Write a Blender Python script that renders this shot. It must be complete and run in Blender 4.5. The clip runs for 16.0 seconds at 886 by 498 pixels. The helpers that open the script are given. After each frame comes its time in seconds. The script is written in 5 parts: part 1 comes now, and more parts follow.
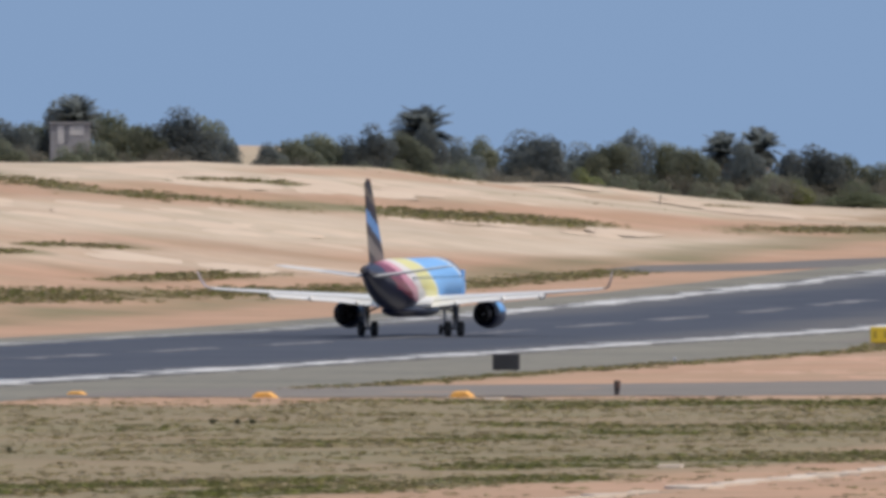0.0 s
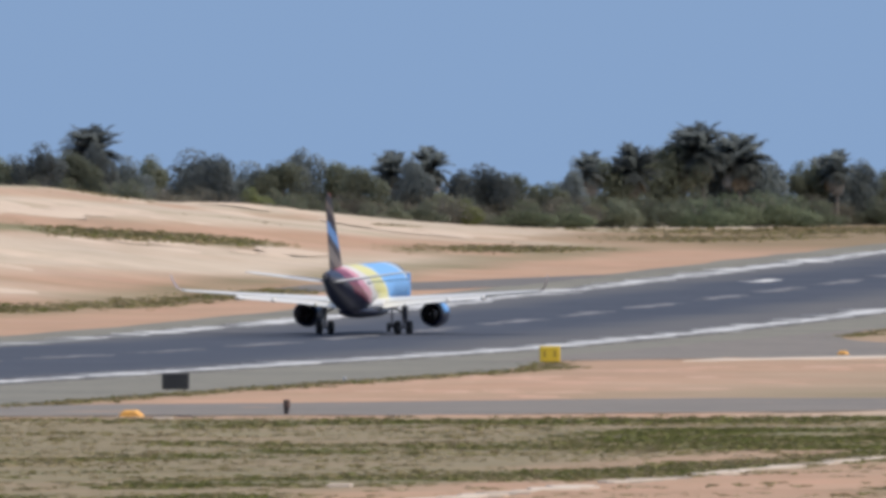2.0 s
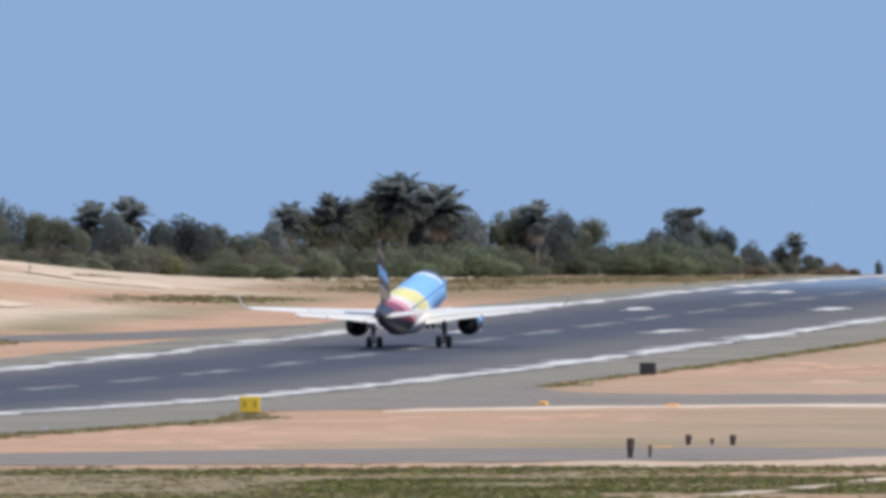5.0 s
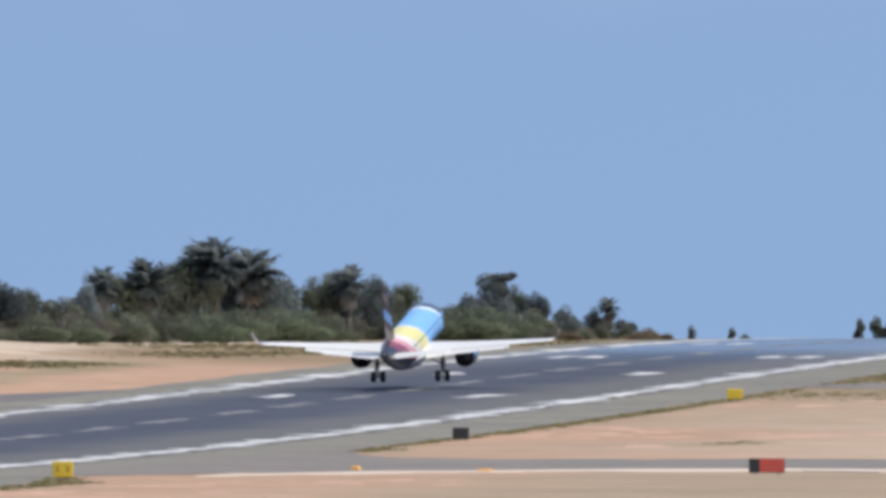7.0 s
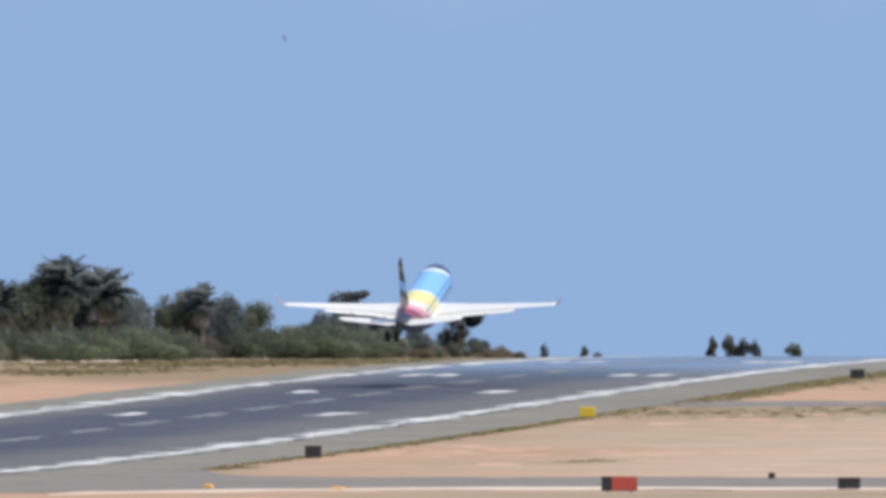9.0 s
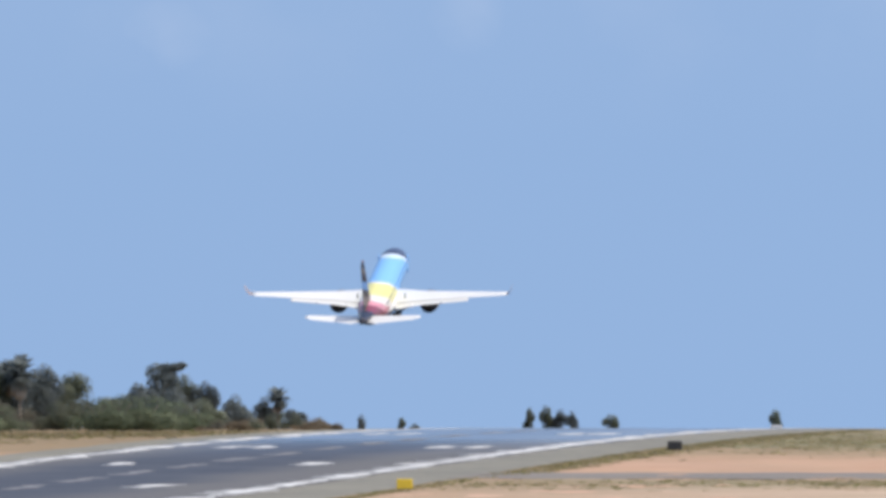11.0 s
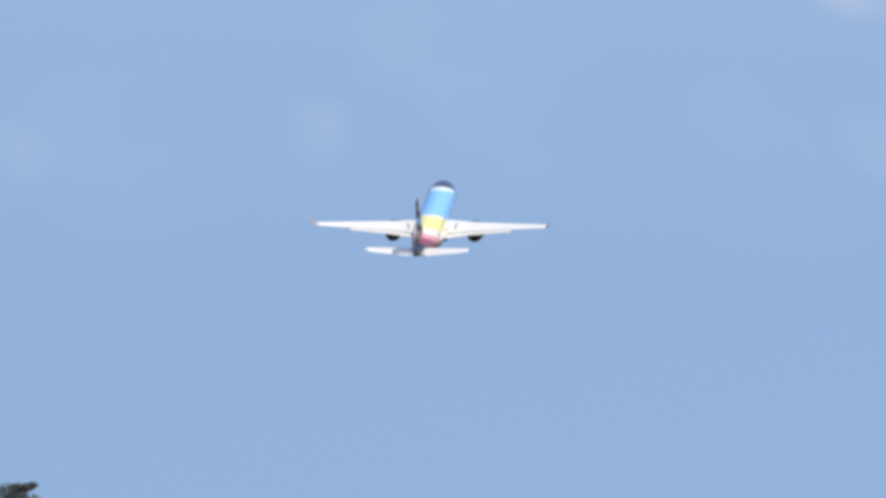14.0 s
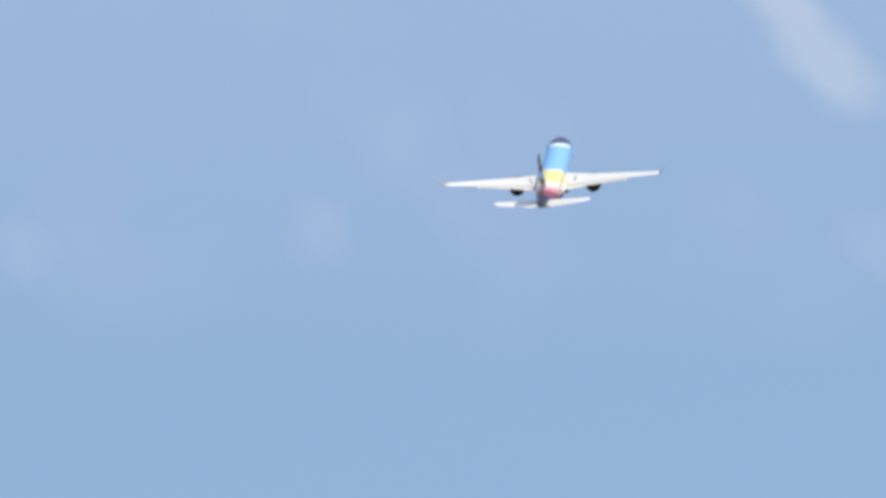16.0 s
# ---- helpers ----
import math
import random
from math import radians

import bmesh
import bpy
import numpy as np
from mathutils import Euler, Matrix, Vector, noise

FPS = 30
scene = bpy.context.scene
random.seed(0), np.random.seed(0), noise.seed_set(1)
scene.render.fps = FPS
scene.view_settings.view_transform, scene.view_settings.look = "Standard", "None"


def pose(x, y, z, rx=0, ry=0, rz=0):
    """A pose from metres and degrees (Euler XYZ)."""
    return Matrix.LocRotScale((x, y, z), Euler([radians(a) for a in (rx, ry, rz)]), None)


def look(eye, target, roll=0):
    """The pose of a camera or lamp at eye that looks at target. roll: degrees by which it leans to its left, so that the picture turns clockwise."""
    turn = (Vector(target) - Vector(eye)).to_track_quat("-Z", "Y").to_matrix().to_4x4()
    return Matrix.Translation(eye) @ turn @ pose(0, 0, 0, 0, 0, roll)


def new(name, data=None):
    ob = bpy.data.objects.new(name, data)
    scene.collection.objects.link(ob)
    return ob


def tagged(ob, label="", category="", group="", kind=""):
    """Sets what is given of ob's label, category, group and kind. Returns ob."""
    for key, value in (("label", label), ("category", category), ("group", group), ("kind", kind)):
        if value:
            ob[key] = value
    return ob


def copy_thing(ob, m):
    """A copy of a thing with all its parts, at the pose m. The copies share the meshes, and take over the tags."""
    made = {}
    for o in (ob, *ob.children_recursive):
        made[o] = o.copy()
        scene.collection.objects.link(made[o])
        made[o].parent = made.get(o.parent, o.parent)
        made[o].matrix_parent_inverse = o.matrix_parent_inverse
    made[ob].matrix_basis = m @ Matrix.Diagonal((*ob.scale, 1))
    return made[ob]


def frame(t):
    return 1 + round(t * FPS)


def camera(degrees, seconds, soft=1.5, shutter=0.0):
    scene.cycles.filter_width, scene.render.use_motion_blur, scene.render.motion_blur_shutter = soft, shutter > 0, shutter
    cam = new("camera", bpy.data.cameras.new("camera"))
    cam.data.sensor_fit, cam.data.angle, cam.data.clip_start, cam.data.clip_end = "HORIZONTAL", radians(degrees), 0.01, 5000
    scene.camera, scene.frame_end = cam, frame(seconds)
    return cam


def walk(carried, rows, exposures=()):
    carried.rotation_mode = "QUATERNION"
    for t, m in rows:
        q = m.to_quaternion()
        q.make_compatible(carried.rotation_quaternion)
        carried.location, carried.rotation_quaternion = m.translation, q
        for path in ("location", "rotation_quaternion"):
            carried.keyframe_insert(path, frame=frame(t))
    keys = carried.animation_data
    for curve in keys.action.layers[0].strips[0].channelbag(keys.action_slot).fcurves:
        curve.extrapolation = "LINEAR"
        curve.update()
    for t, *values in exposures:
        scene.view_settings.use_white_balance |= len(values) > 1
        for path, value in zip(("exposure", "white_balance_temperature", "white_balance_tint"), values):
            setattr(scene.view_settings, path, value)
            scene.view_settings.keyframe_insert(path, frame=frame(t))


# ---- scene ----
EYE = (0.0, 0.0, 11.9)
# seconds, tilt, bearing in degrees
PAN = (
    (0, -0.2517, -8.9859),
    (0.5, -0.2681, -8.8395),
    (1, -0.1990, -8.6076),
    (1.5, -0.1398, -8.4234),
    (2, -0.1957, -8.0237),
    (2.5, -0.1645, -7.7161),
    (3, -0.1924, -7.6980),
    (3.5, -0.1744, -7.4266),
    (3.7, -0.1563, -7.4085),
    (5.8, -0.0280, -6.9512),
    (6, -0.0403, -6.9043),
    (6.5, -0.0164, -6.6461),
    (7, 0.1398, -6.6058),
    (7.5, 0.1867, -6.5129),
    (8, 0.2698, -6.4356),
    (8.5, 0.2204, -6.3336),
    (9, 0.1924, -6.1765),
    (9.5, 0.3273, -6.0145),
    (9.7, 0.3133, -5.9495),
    (11.8, 0.4441, -5.5728),
    (12, 0.4310, -5.5662),
    (12.5, 0.5428, -5.5054),
    (13, 0.6267, -5.4067),
    (13.5, 0.7040, -5.2702),
    (14, 0.7501, -5.2110),
    (14.5, 0.9688, -5.3294),
    (15, 0.9129, -5.3014),
    (15.5, 0.9688, -5.3080),
    (16, 1.0396, -5.2142),
)

cam = camera(2.5787, 16.0, soft=3.9)
walk(cam, [(t, pose(*EYE, 90 + el, 0, -az)) for t, el, az in PAN],
     exposures=[(0.0, -0.08, 6680, 10), (1.5, -0.03, 6580, 10), (3.5, 0.1, 6450, 10), (7.0, 0.17, 6450, 10), (9.0, 0.24, 6500, 10), (9.5, 0.3, 6500, 10), (12.0, 0.3, 6550, 10), (14.0, 0.28, 6600, 9), (16.0, 0.30, 6750, 8)])

# ---------------------------------------------------------------- sky and sun
SUN_EL, SUN_AZ = 62.0, 112.0      # degrees; bearing from +Y towards +X
world = bpy.data.worlds.new("sky")
scene.world = world
world.use_nodes = True
wt = world.node_tree
wt.nodes.clear()


def wnode(kind, **values):
    n = wt.nodes.new(kind)
    for k, v in values.items():
        n.inputs[int(k[1:])].default_value = v
    return n


def wmath(op, a, b=None, c=None):
    n = wt.nodes.new("ShaderNodeMath")
    n.operation = op
    for i, v in enumerate((a, b, c)):
        if v is None:
            continue
        if isinstance(v, (int, float)):
            n.inputs[i].default_value = v
        else:
            wt.links.new(v, n.inputs[i])
    return n.outputs[0]


coord = wnode("ShaderNodeTexCoord")
lift = wt.nodes.new("ShaderNodeVectorMath")
lift.operation = "ADD"
lift.inputs[1].default_value = (0, 0, 0.5)
wt.links.new(coord.outputs["Generated"], lift.inputs[0])
unit = wt.nodes.new("ShaderNodeVectorMath")
unit.operation = "NORMALIZE"
wt.links.new(lift.outputs[0], unit.inputs[0])
sky = wt.nodes.new("ShaderNodeTexSky")
sky.sky_type = "NISHITA"
sky.sun_disc = False
sky.sun_elevation, sky.sun_rotation = radians(SUN_EL), radians(SUN_AZ)
sky.air_density, sky.dust_density, sky.ozone_density = 1.0, 1.2, 1.0
wt.links.new(unit.outputs[0], sky.inputs[0])
parts = wt.nodes.new("ShaderNodeSeparateXYZ")
wt.links.new(coord.outputs["Generated"], parts.inputs[0])
slant = wmath("DIVIDE", parts.outputs[0], parts.outputs[1])
rise = wmath("DIVIDE", parts.outputs[2], parts.outputs[1])
flat = wt.nodes.new("ShaderNodeCombineXYZ")
wt.links.new(slant, flat.inputs[0])
wt.links.new(rise, flat.inputs[1])


def wnoise(scale, detail):
    n = wt.nodes.new("ShaderNodeTexNoise")
    n.inputs["Scale"].default_value, n.inputs["Detail"].default_value = scale, detail
    wt.links.new(flat.outputs[0], n.inputs["Vector"])
    return n.outputs["Fac"]


# a long thin cloud high over the far end, and faint veils about it
frayed = wnoise(260.0, 5.0)
along = wmath("ADD", slant, wmath("MULTIPLY", rise, 0.72))
arm = wmath("SUBTRACT", 1.0, wmath("DIVIDE", wmath("ABSOLUTE", wmath("ADD", along, wmath("ADD", 0.0530, wmath("MULTIPLY", frayed, -0.0028)))), 0.0027))
arm = wmath("MULTIPLY", wmath("MAXIMUM", arm, 0.0), wmath("SMOOTH_MIN", wmath("MAXIMUM", wmath("MULTIPLY", wmath("SUBTRACT", rise, 0.0245), 400.0), 0.0), 1.0, 0.3))
veil = wmath("MULTIPLY", wmath("MAXIMUM", wmath("SUBTRACT", wnoise(95.0, 4.0), 0.5), 0.0), 0.45)
veil = wmath("MULTIPLY", veil, wmath("MINIMUM", wmath("MAXIMUM", wmath("MULTIPLY", wmath("SUBTRACT", rise, 0.012), 90.0), 0.0), 1.0))
haze = wmath("MULTIPLY", wmath("MINIMUM", wmath("MAXIMUM", wmath("MULTIPLY", wmath("SUBTRACT", rise, 0.012), 55.0), 0.0), 1.0), 0.09)
amount = wmath("ADD", wmath("MULTIPLY", wmath("SMOOTH_MIN", wmath("MULTIPLY", arm, 1.6), 1.0, 0.4), 0.36), wmath("ADD", veil, haze))
for ca, cb in ((-0.0694, 0.0189), (-0.0973, 0.0190), (-0.1130, 0.0183)):
    wide = wmath("DIVIDE", wmath("SUBTRACT", slant, ca), 0.0024)
    high = wmath("DIVIDE", wmath("ADD", wmath("SUBTRACT", rise, cb), wmath("MULTIPLY", wide, 0.0007)), 0.0021)
    puff = wmath("SUBTRACT", wmath("MULTIPLY", wmath("SUBTRACT", frayed, 0.22), 3.2), wmath("ADD", wmath("MULTIPLY", wide, wide), wmath("MULTIPLY", high, high)))
    amount = wmath("ADD", amount, wmath("MULTIPLY", wmath("MAXIMUM", puff, 0.0), 0.085))
amount = wmath("MINIMUM", amount, 0.6)
cloudy = wt.nodes.new("ShaderNodeMix")
cloudy.data_type = "RGBA"
wt.links.new(amount, cloudy.inputs[0])
tint = wt.nodes.new("ShaderNodeMix")
tint.data_type, tint.blend_type = "RGBA", "MULTIPLY"
tint.inputs[0].default_value = 1.0
tint.inputs[7].default_value = (1.01, 1.0, 0.955, 1)
wt.links.new(sky.outputs[0], tint.inputs[6])
wt.links.new(tint.outputs[2], cloudy.inputs[6])
cloudy.inputs[7].default_value = (2.95, 3.25, 3.95, 1)
back = wt.nodes.new("ShaderNodeBackground")
back.inputs[1].default_value = 0.18
wt.links.new(cloudy.outputs[2], back.inputs[0])
out = wt.nodes.new("ShaderNodeOutputWorld")
wt.links.new(back.outputs[0], out.inputs[0])

lamp = bpy.data.lights.new("sun", "SUN")
lamp.energy, lamp.angle, lamp.color = 2.58, radians(0.53), (1.0, 0.92, 0.80)
to_sun = Vector((math.sin(radians(SUN_AZ)) * math.cos(radians(SUN_EL)), math.cos(radians(SUN_AZ)) * math.cos(radians(SUN_EL)), math.sin(radians(SUN_EL))))
new("sun", lamp).matrix_world = look(to_sun * 300, (0, 0, 0))


# ---------------------------------------------------------------- materials
def material(name, base, rough=0.8, second=None, scale=0.5, fine=6.0, contrast=0.5, bump=0.0, metal=0.0, coords="Object", random_tint=0.0):
    """Two colours mixed by coarse and fine noise, with a little relief."""
    m = bpy.data.materials.new(name)
    m.use_nodes = True
    nt = m.node_tree
    b = nt.nodes["Principled BSDF"]
    b.inputs["Roughness"].default_value, b.inputs["Metallic"].default_value = rough, metal
    tc = nt.nodes.new("ShaderNodeTexCoord")
    big, small = (nt.nodes.new("ShaderNodeTexNoise") for _ in range(2))
    for n, s, d in ((big, scale, 4), (small, fine, 6)):
        n.inputs["Scale"].default_value, n.inputs["Detail"].default_value = s, d
        nt.links.new(tc.outputs[coords], n.inputs["Vector"])
    add = nt.nodes.new("ShaderNodeMath")
    add.operation = "ADD"
    nt.links.new(big.outputs["Fac"], add.inputs[0])
    nt.links.new(small.outputs["Fac"], add.inputs[1])
    rng = nt.nodes.new("ShaderNodeMapRange")
    rng.inputs[1].default_value, rng.inputs[2].default_value = 1 - contrast / 2, 1 + contrast / 2
    nt.links.new(add.outputs[0], rng.inputs[0])
    mix = nt.nodes.new("ShaderNodeMix")
    mix.data_type = "RGBA"
    nt.links.new(rng.outputs[0], mix.inputs[0])
    mix.inputs[6].default_value = (*base, 1)
    mix.inputs[7].default_value = (*(second or [c * 0.8 for c in base]), 1)
    col = mix.outputs[2]
    if random_tint:
        info = nt.nodes.new("ShaderNodeObjectInfo")
        hsv = nt.nodes.new("ShaderNodeHueSaturation")
        vr = nt.nodes.new("ShaderNodeMapRange")
        vr.inputs[3].default_value, vr.inputs[4].default_value = 1 - random_tint, 1 + random_tint
        nt.links.new(info.outputs["Random"], vr.inputs[0])
        nt.links.new(vr.outputs[0], hsv.inputs["Value"])
        nt.links.new(col, hsv.inputs["Color"])
        col = hsv.outputs["Color"]
    nt.links.new(col, b.inputs["Base Color"])
    if bump:
        bp = nt.nodes.new("ShaderNodeBump")
        bp.inputs["Strength"].default_value, bp.inputs["Distance"].default_value = bump, 0.05
        nt.links.new(small.outputs["Fac"], bp.inputs["Height"])
        nt.links.new(bp.outputs[0], b.inputs["Normal"])
    return m


def ground_material():
    """Pink laterite soil, pale dune sand and dry grass, laid by the sheet's cover weights."""
    m = bpy.data.materials.new("sandy_ground")
    m.use_nodes = True
    nt = m.node_tree
    b = nt.nodes["Principled BSDF"]
    b.inputs["Roughness"].default_value = 0.95
    tc = nt.nodes.new("ShaderNodeTexCoord")
    cov = nt.nodes.new("ShaderNodeVertexColor")
    cov.layer_name = "cover"
    sep = nt.nodes.new("ShaderNodeSeparateColor")
    nt.links.new(cov.outputs[0], sep.inputs[0])

    def nz(scale, detail=6):
        n = nt.nodes.new("ShaderNodeTexNoise")
        n.inputs["Scale"].default_value, n.inputs["Detail"].default_value = scale, detail
        n.inputs["Roughness"].default_value = 0.65
        nt.links.new(tc.outputs["Object"], n.inputs["Vector"])
        return n.outputs["Fac"]

    def mixed(fac, a, b2):
        n = nt.nodes.new("ShaderNodeMix")
        n.data_type = "RGBA"
        nt.links.new(fac, n.inputs[0])
        for i, c in ((6, a), (7, b2)):
            if isinstance(c, tuple):
                n.inputs[i].default_value = (*c, 1)
            else:
                nt.links.new(c, n.inputs[i])
        return n.outputs[2]

    def edge(weight, noise_out, sharp=4.0, push=0.9):
        """Weight with a ragged edge."""
        a = nt.nodes.new("ShaderNodeMath")
        a.operation = "MULTIPLY_ADD"
        nt.links.new(noise_out, a.inputs[0])
        a.inputs[1].default_value = push
        nt.links.new(weight, a.inputs[2])
        r = nt.nodes.new("ShaderNodeMapRange")
        mid = 0.5 + push * 0.5
        r.inputs[1].default_value, r.inputs[2].default_value = mid - 1 / sharp, mid + 1 / sharp
        nt.links.new(a.outputs[0], r.inputs[0])
        return r.outputs[0]

    def ramp(fac, lo, hi):
        r = nt.nodes.new("ShaderNodeMapRange")
        r.inputs[1].default_value, r.inputs[2].default_value = lo, hi
        nt.links.new(fac, r.inputs[0])
        return r.outputs[0]

    n_fine, n_mid, n_big = nz(0.9), nz(0.12), nz(0.03, 4)
    soil = mixed(ramp(n_mid, 0.35, 0.65), (0.55, 0.298, 0.195), (0.47, 0.264, 0.166))
    soil = mixed(ramp(n_fine, 0.45, 0.8), soil, (0.46, 0.278, 0.178))
    sand = mixed(ramp(n_mid, 0.3, 0.7), (0.67, 0.555, 0.44), (0.62, 0.485, 0.37))
    sand = mixed(ramp(n_fine, 0.5, 0.9), sand, (0.57, 0.46, 0.355))
    grass = mixed(ramp(n_fine, 0.35, 0.65), (0.098, 0.118, 0.038), (0.155, 0.158, 0.072))
    dirt = mixed(ramp(n_mid, 0.35, 0.65), (0.290, 0.226, 0.142), (0.245, 0.198, 0.120))
    c = mixed(edge(sep.outputs[1], nz(0.09, 8), 1.5, 0.8), soil, sand)
    c = mixed(edge(sep.outputs[2], nz(0.12, 8), 1.6, 0.8), c, dirt)
    c = mixed(edge(sep.outputs[0], nz(0.22, 8), 1.6, 0.75), c, grass)
    straw = mixed(ramp(n_mid, 0.35, 0.65), (0.27, 0.185, 0.10), (0.215, 0.16, 0.085))
    c = mixed(edge(cov.outputs["Alpha"], nz(0.15, 8), 1.6, 0.8), c, straw)
    tone = nt.nodes.new("ShaderNodeHueSaturation")
    tv = nt.nodes.new("ShaderNodeMapRange")
    tv.inputs[1].default_value, tv.inputs[2].default_value, tv.inputs[3].default_value, tv.inputs[4].default_value = 0.3, 0.7, 0.84, 1.06
    nt.links.new(nz(0.06, 8), tv.inputs[0])
    nt.links.new(tv.outputs[0], tone.inputs["Value"])
    nt.links.new(c, tone.inputs["Color"])
    c = tone.outputs["Color"]
    nt.links.new(c, b.inputs["Base Color"])
    bp = nt.nodes.new("ShaderNodeBump")
    bp.inputs["Strength"].default_value, bp.inputs["Distance"].default_value = 0.5, 0.15
    nt.links.new(n_fine, bp.inputs["Height"])
    nt.links.new(bp.outputs[0], b.inputs["Normal"])
    return m


def leafy(m):
    """Lets part of the light through the leaves."""
    nt = m.node_tree
    b = nt.nodes["Principled BSDF"]
    tr = nt.nodes.new("ShaderNodeBsdfTranslucent")
    nt.links.new(b.inputs["Base Color"].links[0].from_socket, tr.inputs[0])
    mix = nt.nodes.new("ShaderNodeMixShader")
    mix.inputs[0].default_value = 0.78
    nt.links.new(b.outputs[0], mix.inputs[1])
    nt.links.new(tr.outputs[0], mix.inputs[2])
    nt.links.new(mix.outputs[0], nt.nodes["Material Output"].inputs[0])
    return m


def tuft_material(name, shades):
    """Grass whose tufts differ one from the next."""
    m = bpy.data.materials.new(name)
    m.use_nodes = True
    nt = m.node_tree
    b = nt.nodes["Principled BSDF"]
    b.inputs["Roughness"].default_value = 0.9
    geo = nt.nodes.new("ShaderNodeNewGeometry")
    ramp = nt.nodes.new("ShaderNodeValToRGB")
    el = ramp.color_ramp.elements
    el[0].color, el[1].color = (*shades[0], 1), (*shades[-1], 1)
    for i, c in enumerate(shades[1:-1], 1):
        e = el.new(i / (len(shades) - 1))
        e.color = (*c, 1)
    nt.links.new(geo.outputs["Random Per Island"], ramp.inputs[0])
    nt.links.new(ramp.outputs[0], b.inputs["Base Color"])
    return m


def tarmac_material():
    """Asphalt, rubber-dark along the middle, paler along its edges, glossy over the crest for a mirage's sheen."""
    m = material("runway_asphalt", (0.033, 0.041, 0.062), 0.85, (0.058, 0.065, 0.084), 0.06, 0.7, 0.5, 0.15)
    nt = m.node_tree
    b = nt.nodes["Principled BSDF"]
    old = b.inputs["Base Color"].links[0].from_socket
    tc = nt.nodes.new("ShaderNodeTexCoord")
    s = nt.nodes.new("ShaderNodeSeparateXYZ")
    nt.links.new(tc.outputs["Object"], s.inputs[0])
    nz = nt.nodes.new("ShaderNodeTexNoise")
    nz.inputs["Scale"].default_value, nz.inputs["Detail"].default_value = 0.03, 4
    nt.links.new(tc.outputs["Object"], nz.inputs["Vector"])
    def mt(op, a, c, d=0.0):
        n = nt.nodes.new("ShaderNodeMath")
        n.operation = op
        for i, v in enumerate((a, c, d)):
            if isinstance(v, (int, float)):
                n.inputs[i].default_value = v
            else:
                nt.links.new(v, n.inputs[i])
        return n.outputs[0]

    # distance from the middle line, less the width of the rubbered band, which narrows where the wheels leave the ground
    off = mt("MULTIPLY_ADD", nz.outputs["Fac"], 9.0, mt("ABSOLUTE", mt("ADD", s.outputs[0], 211.0), 0.0))
    band = nt.nodes.new("ShaderNodeMapRange")
    band.interpolation_type = "SMOOTHSTEP"
    band.inputs[1].default_value, band.inputs[2].default_value, band.inputs[3].default_value, band.inputs[4].default_value = 1120.0, 1520.0, 22.0, 12.5
    nt.links.new(s.outputs[1], band.inputs[0])
    r = nt.nodes.new("ShaderNodeMapRange")
    r.inputs[1].default_value, r.inputs[2].default_value = 0.0, 8.0
    nt.links.new(mt("SUBTRACT", off, band.outputs[0]), r.inputs[0])
    mix = nt.nodes.new("ShaderNodeMix")
    mix.data_type = "RGBA"
    nt.links.new(r.outputs[0], mix.inputs[0])
    nt.links.new(old, mix.inputs[6])
    mix.inputs[7].default_value = (0.108, 0.105, 0.105, 1)
    nt.links.new(mix.outputs[2], b.inputs["Base Color"])
    # gloss added past 1.9 km mirrors the sky, in place of a mirage
    g = nt.nodes.new("ShaderNodeMapRange")
    g.inputs[1].default_value, g.inputs[2].default_value, g.inputs[3].default_value, g.inputs[4].default_value = 1900.0, 2100.0, 0.85, 0.14
    nt.links.new(s.outputs[1], g.inputs[0])
    nt.links.new(g.outputs[0], b.inputs["Roughness"])
    return m


M_GROUND = ground_material()
M_TARMAC = tarmac_material()
M_SHOULDER = material("shoulder_asphalt", (0.235, 0.220, 0.172), 0.9, (0.140, 0.133, 0.112), 0.07, 0.8, 0.6, 0.2)
M_PAD = material("dark_pad_asphalt", (0.165, 0.15, 0.138), 0.9, (0.125, 0.116, 0.108), 0.09, 0.8, 0.6, 0.2)
M_TAXI = material("taxiway_concrete", (0.225, 0.195, 0.165), 0.9, (0.155, 0.14, 0.125), 0.09, 0.8, 0.6, 0.2)
M_PAINT = material("worn_white_paint", (0.80, 0.80, 0.78), 0.7, (0.36, 0.355, 0.35), 0.3, 1.4, 0.55)
M_WORN = material("worn_grey_paint", (0.42, 0.42, 0.40), 0.8, (0.22, 0.22, 0.21), 0.3, 1.4, 0.55)
M_DASH = material("faded_white_paint", (0.25, 0.25, 0.26), 0.8, (0.14, 0.14, 0.15), 0.25, 2.0, 0.7)
M_PALE = material("pale_concrete", (0.64, 0.54, 0.43), 0.9, (0.55, 0.46, 0.38), 0.3, 2.0, 0.6)
M_HEAP = tuft_material("heaped_sand", ((0.585, 0.468, 0.358), (0.56, 0.438, 0.33), (0.575, 0.455, 0.345), (0.545, 0.42, 0.31)))
M_CLOD = tuft_material("soil_clods", ((0.53, 0.315, 0.215), (0.47, 0.29, 0.20), (0.50, 0.33, 0.235), (0.44, 0.28, 0.19)))
M_DRAB = material("drab_concrete", (0.36, 0.30, 0.24), 0.9, (0.26, 0.22, 0.17), 0.3, 2.0, 0.6)
M_GRASS = leafy(tuft_material("dry_grass", ((0.20, 0.18, 0.075), (0.28, 0.24, 0.125), (0.36, 0.30, 0.19), (0.32, 0.265, 0.15))))
M_GREEN = leafy(tuft_material("green_grass", ((0.125, 0.14, 0.04), (0.165, 0.175, 0.055), (0.22, 0.21, 0.085), (0.14, 0.155, 0.05))))
# distance haze is put into the leaf colours: lightened, and this one blued
M_LEAF = leafy(material("hazed_foliage", (0.188, 0.216, 0.216), 0.9, (0.230, 0.254, 0.244), 0.4, 1.8, 0.5, random_tint=0.3))
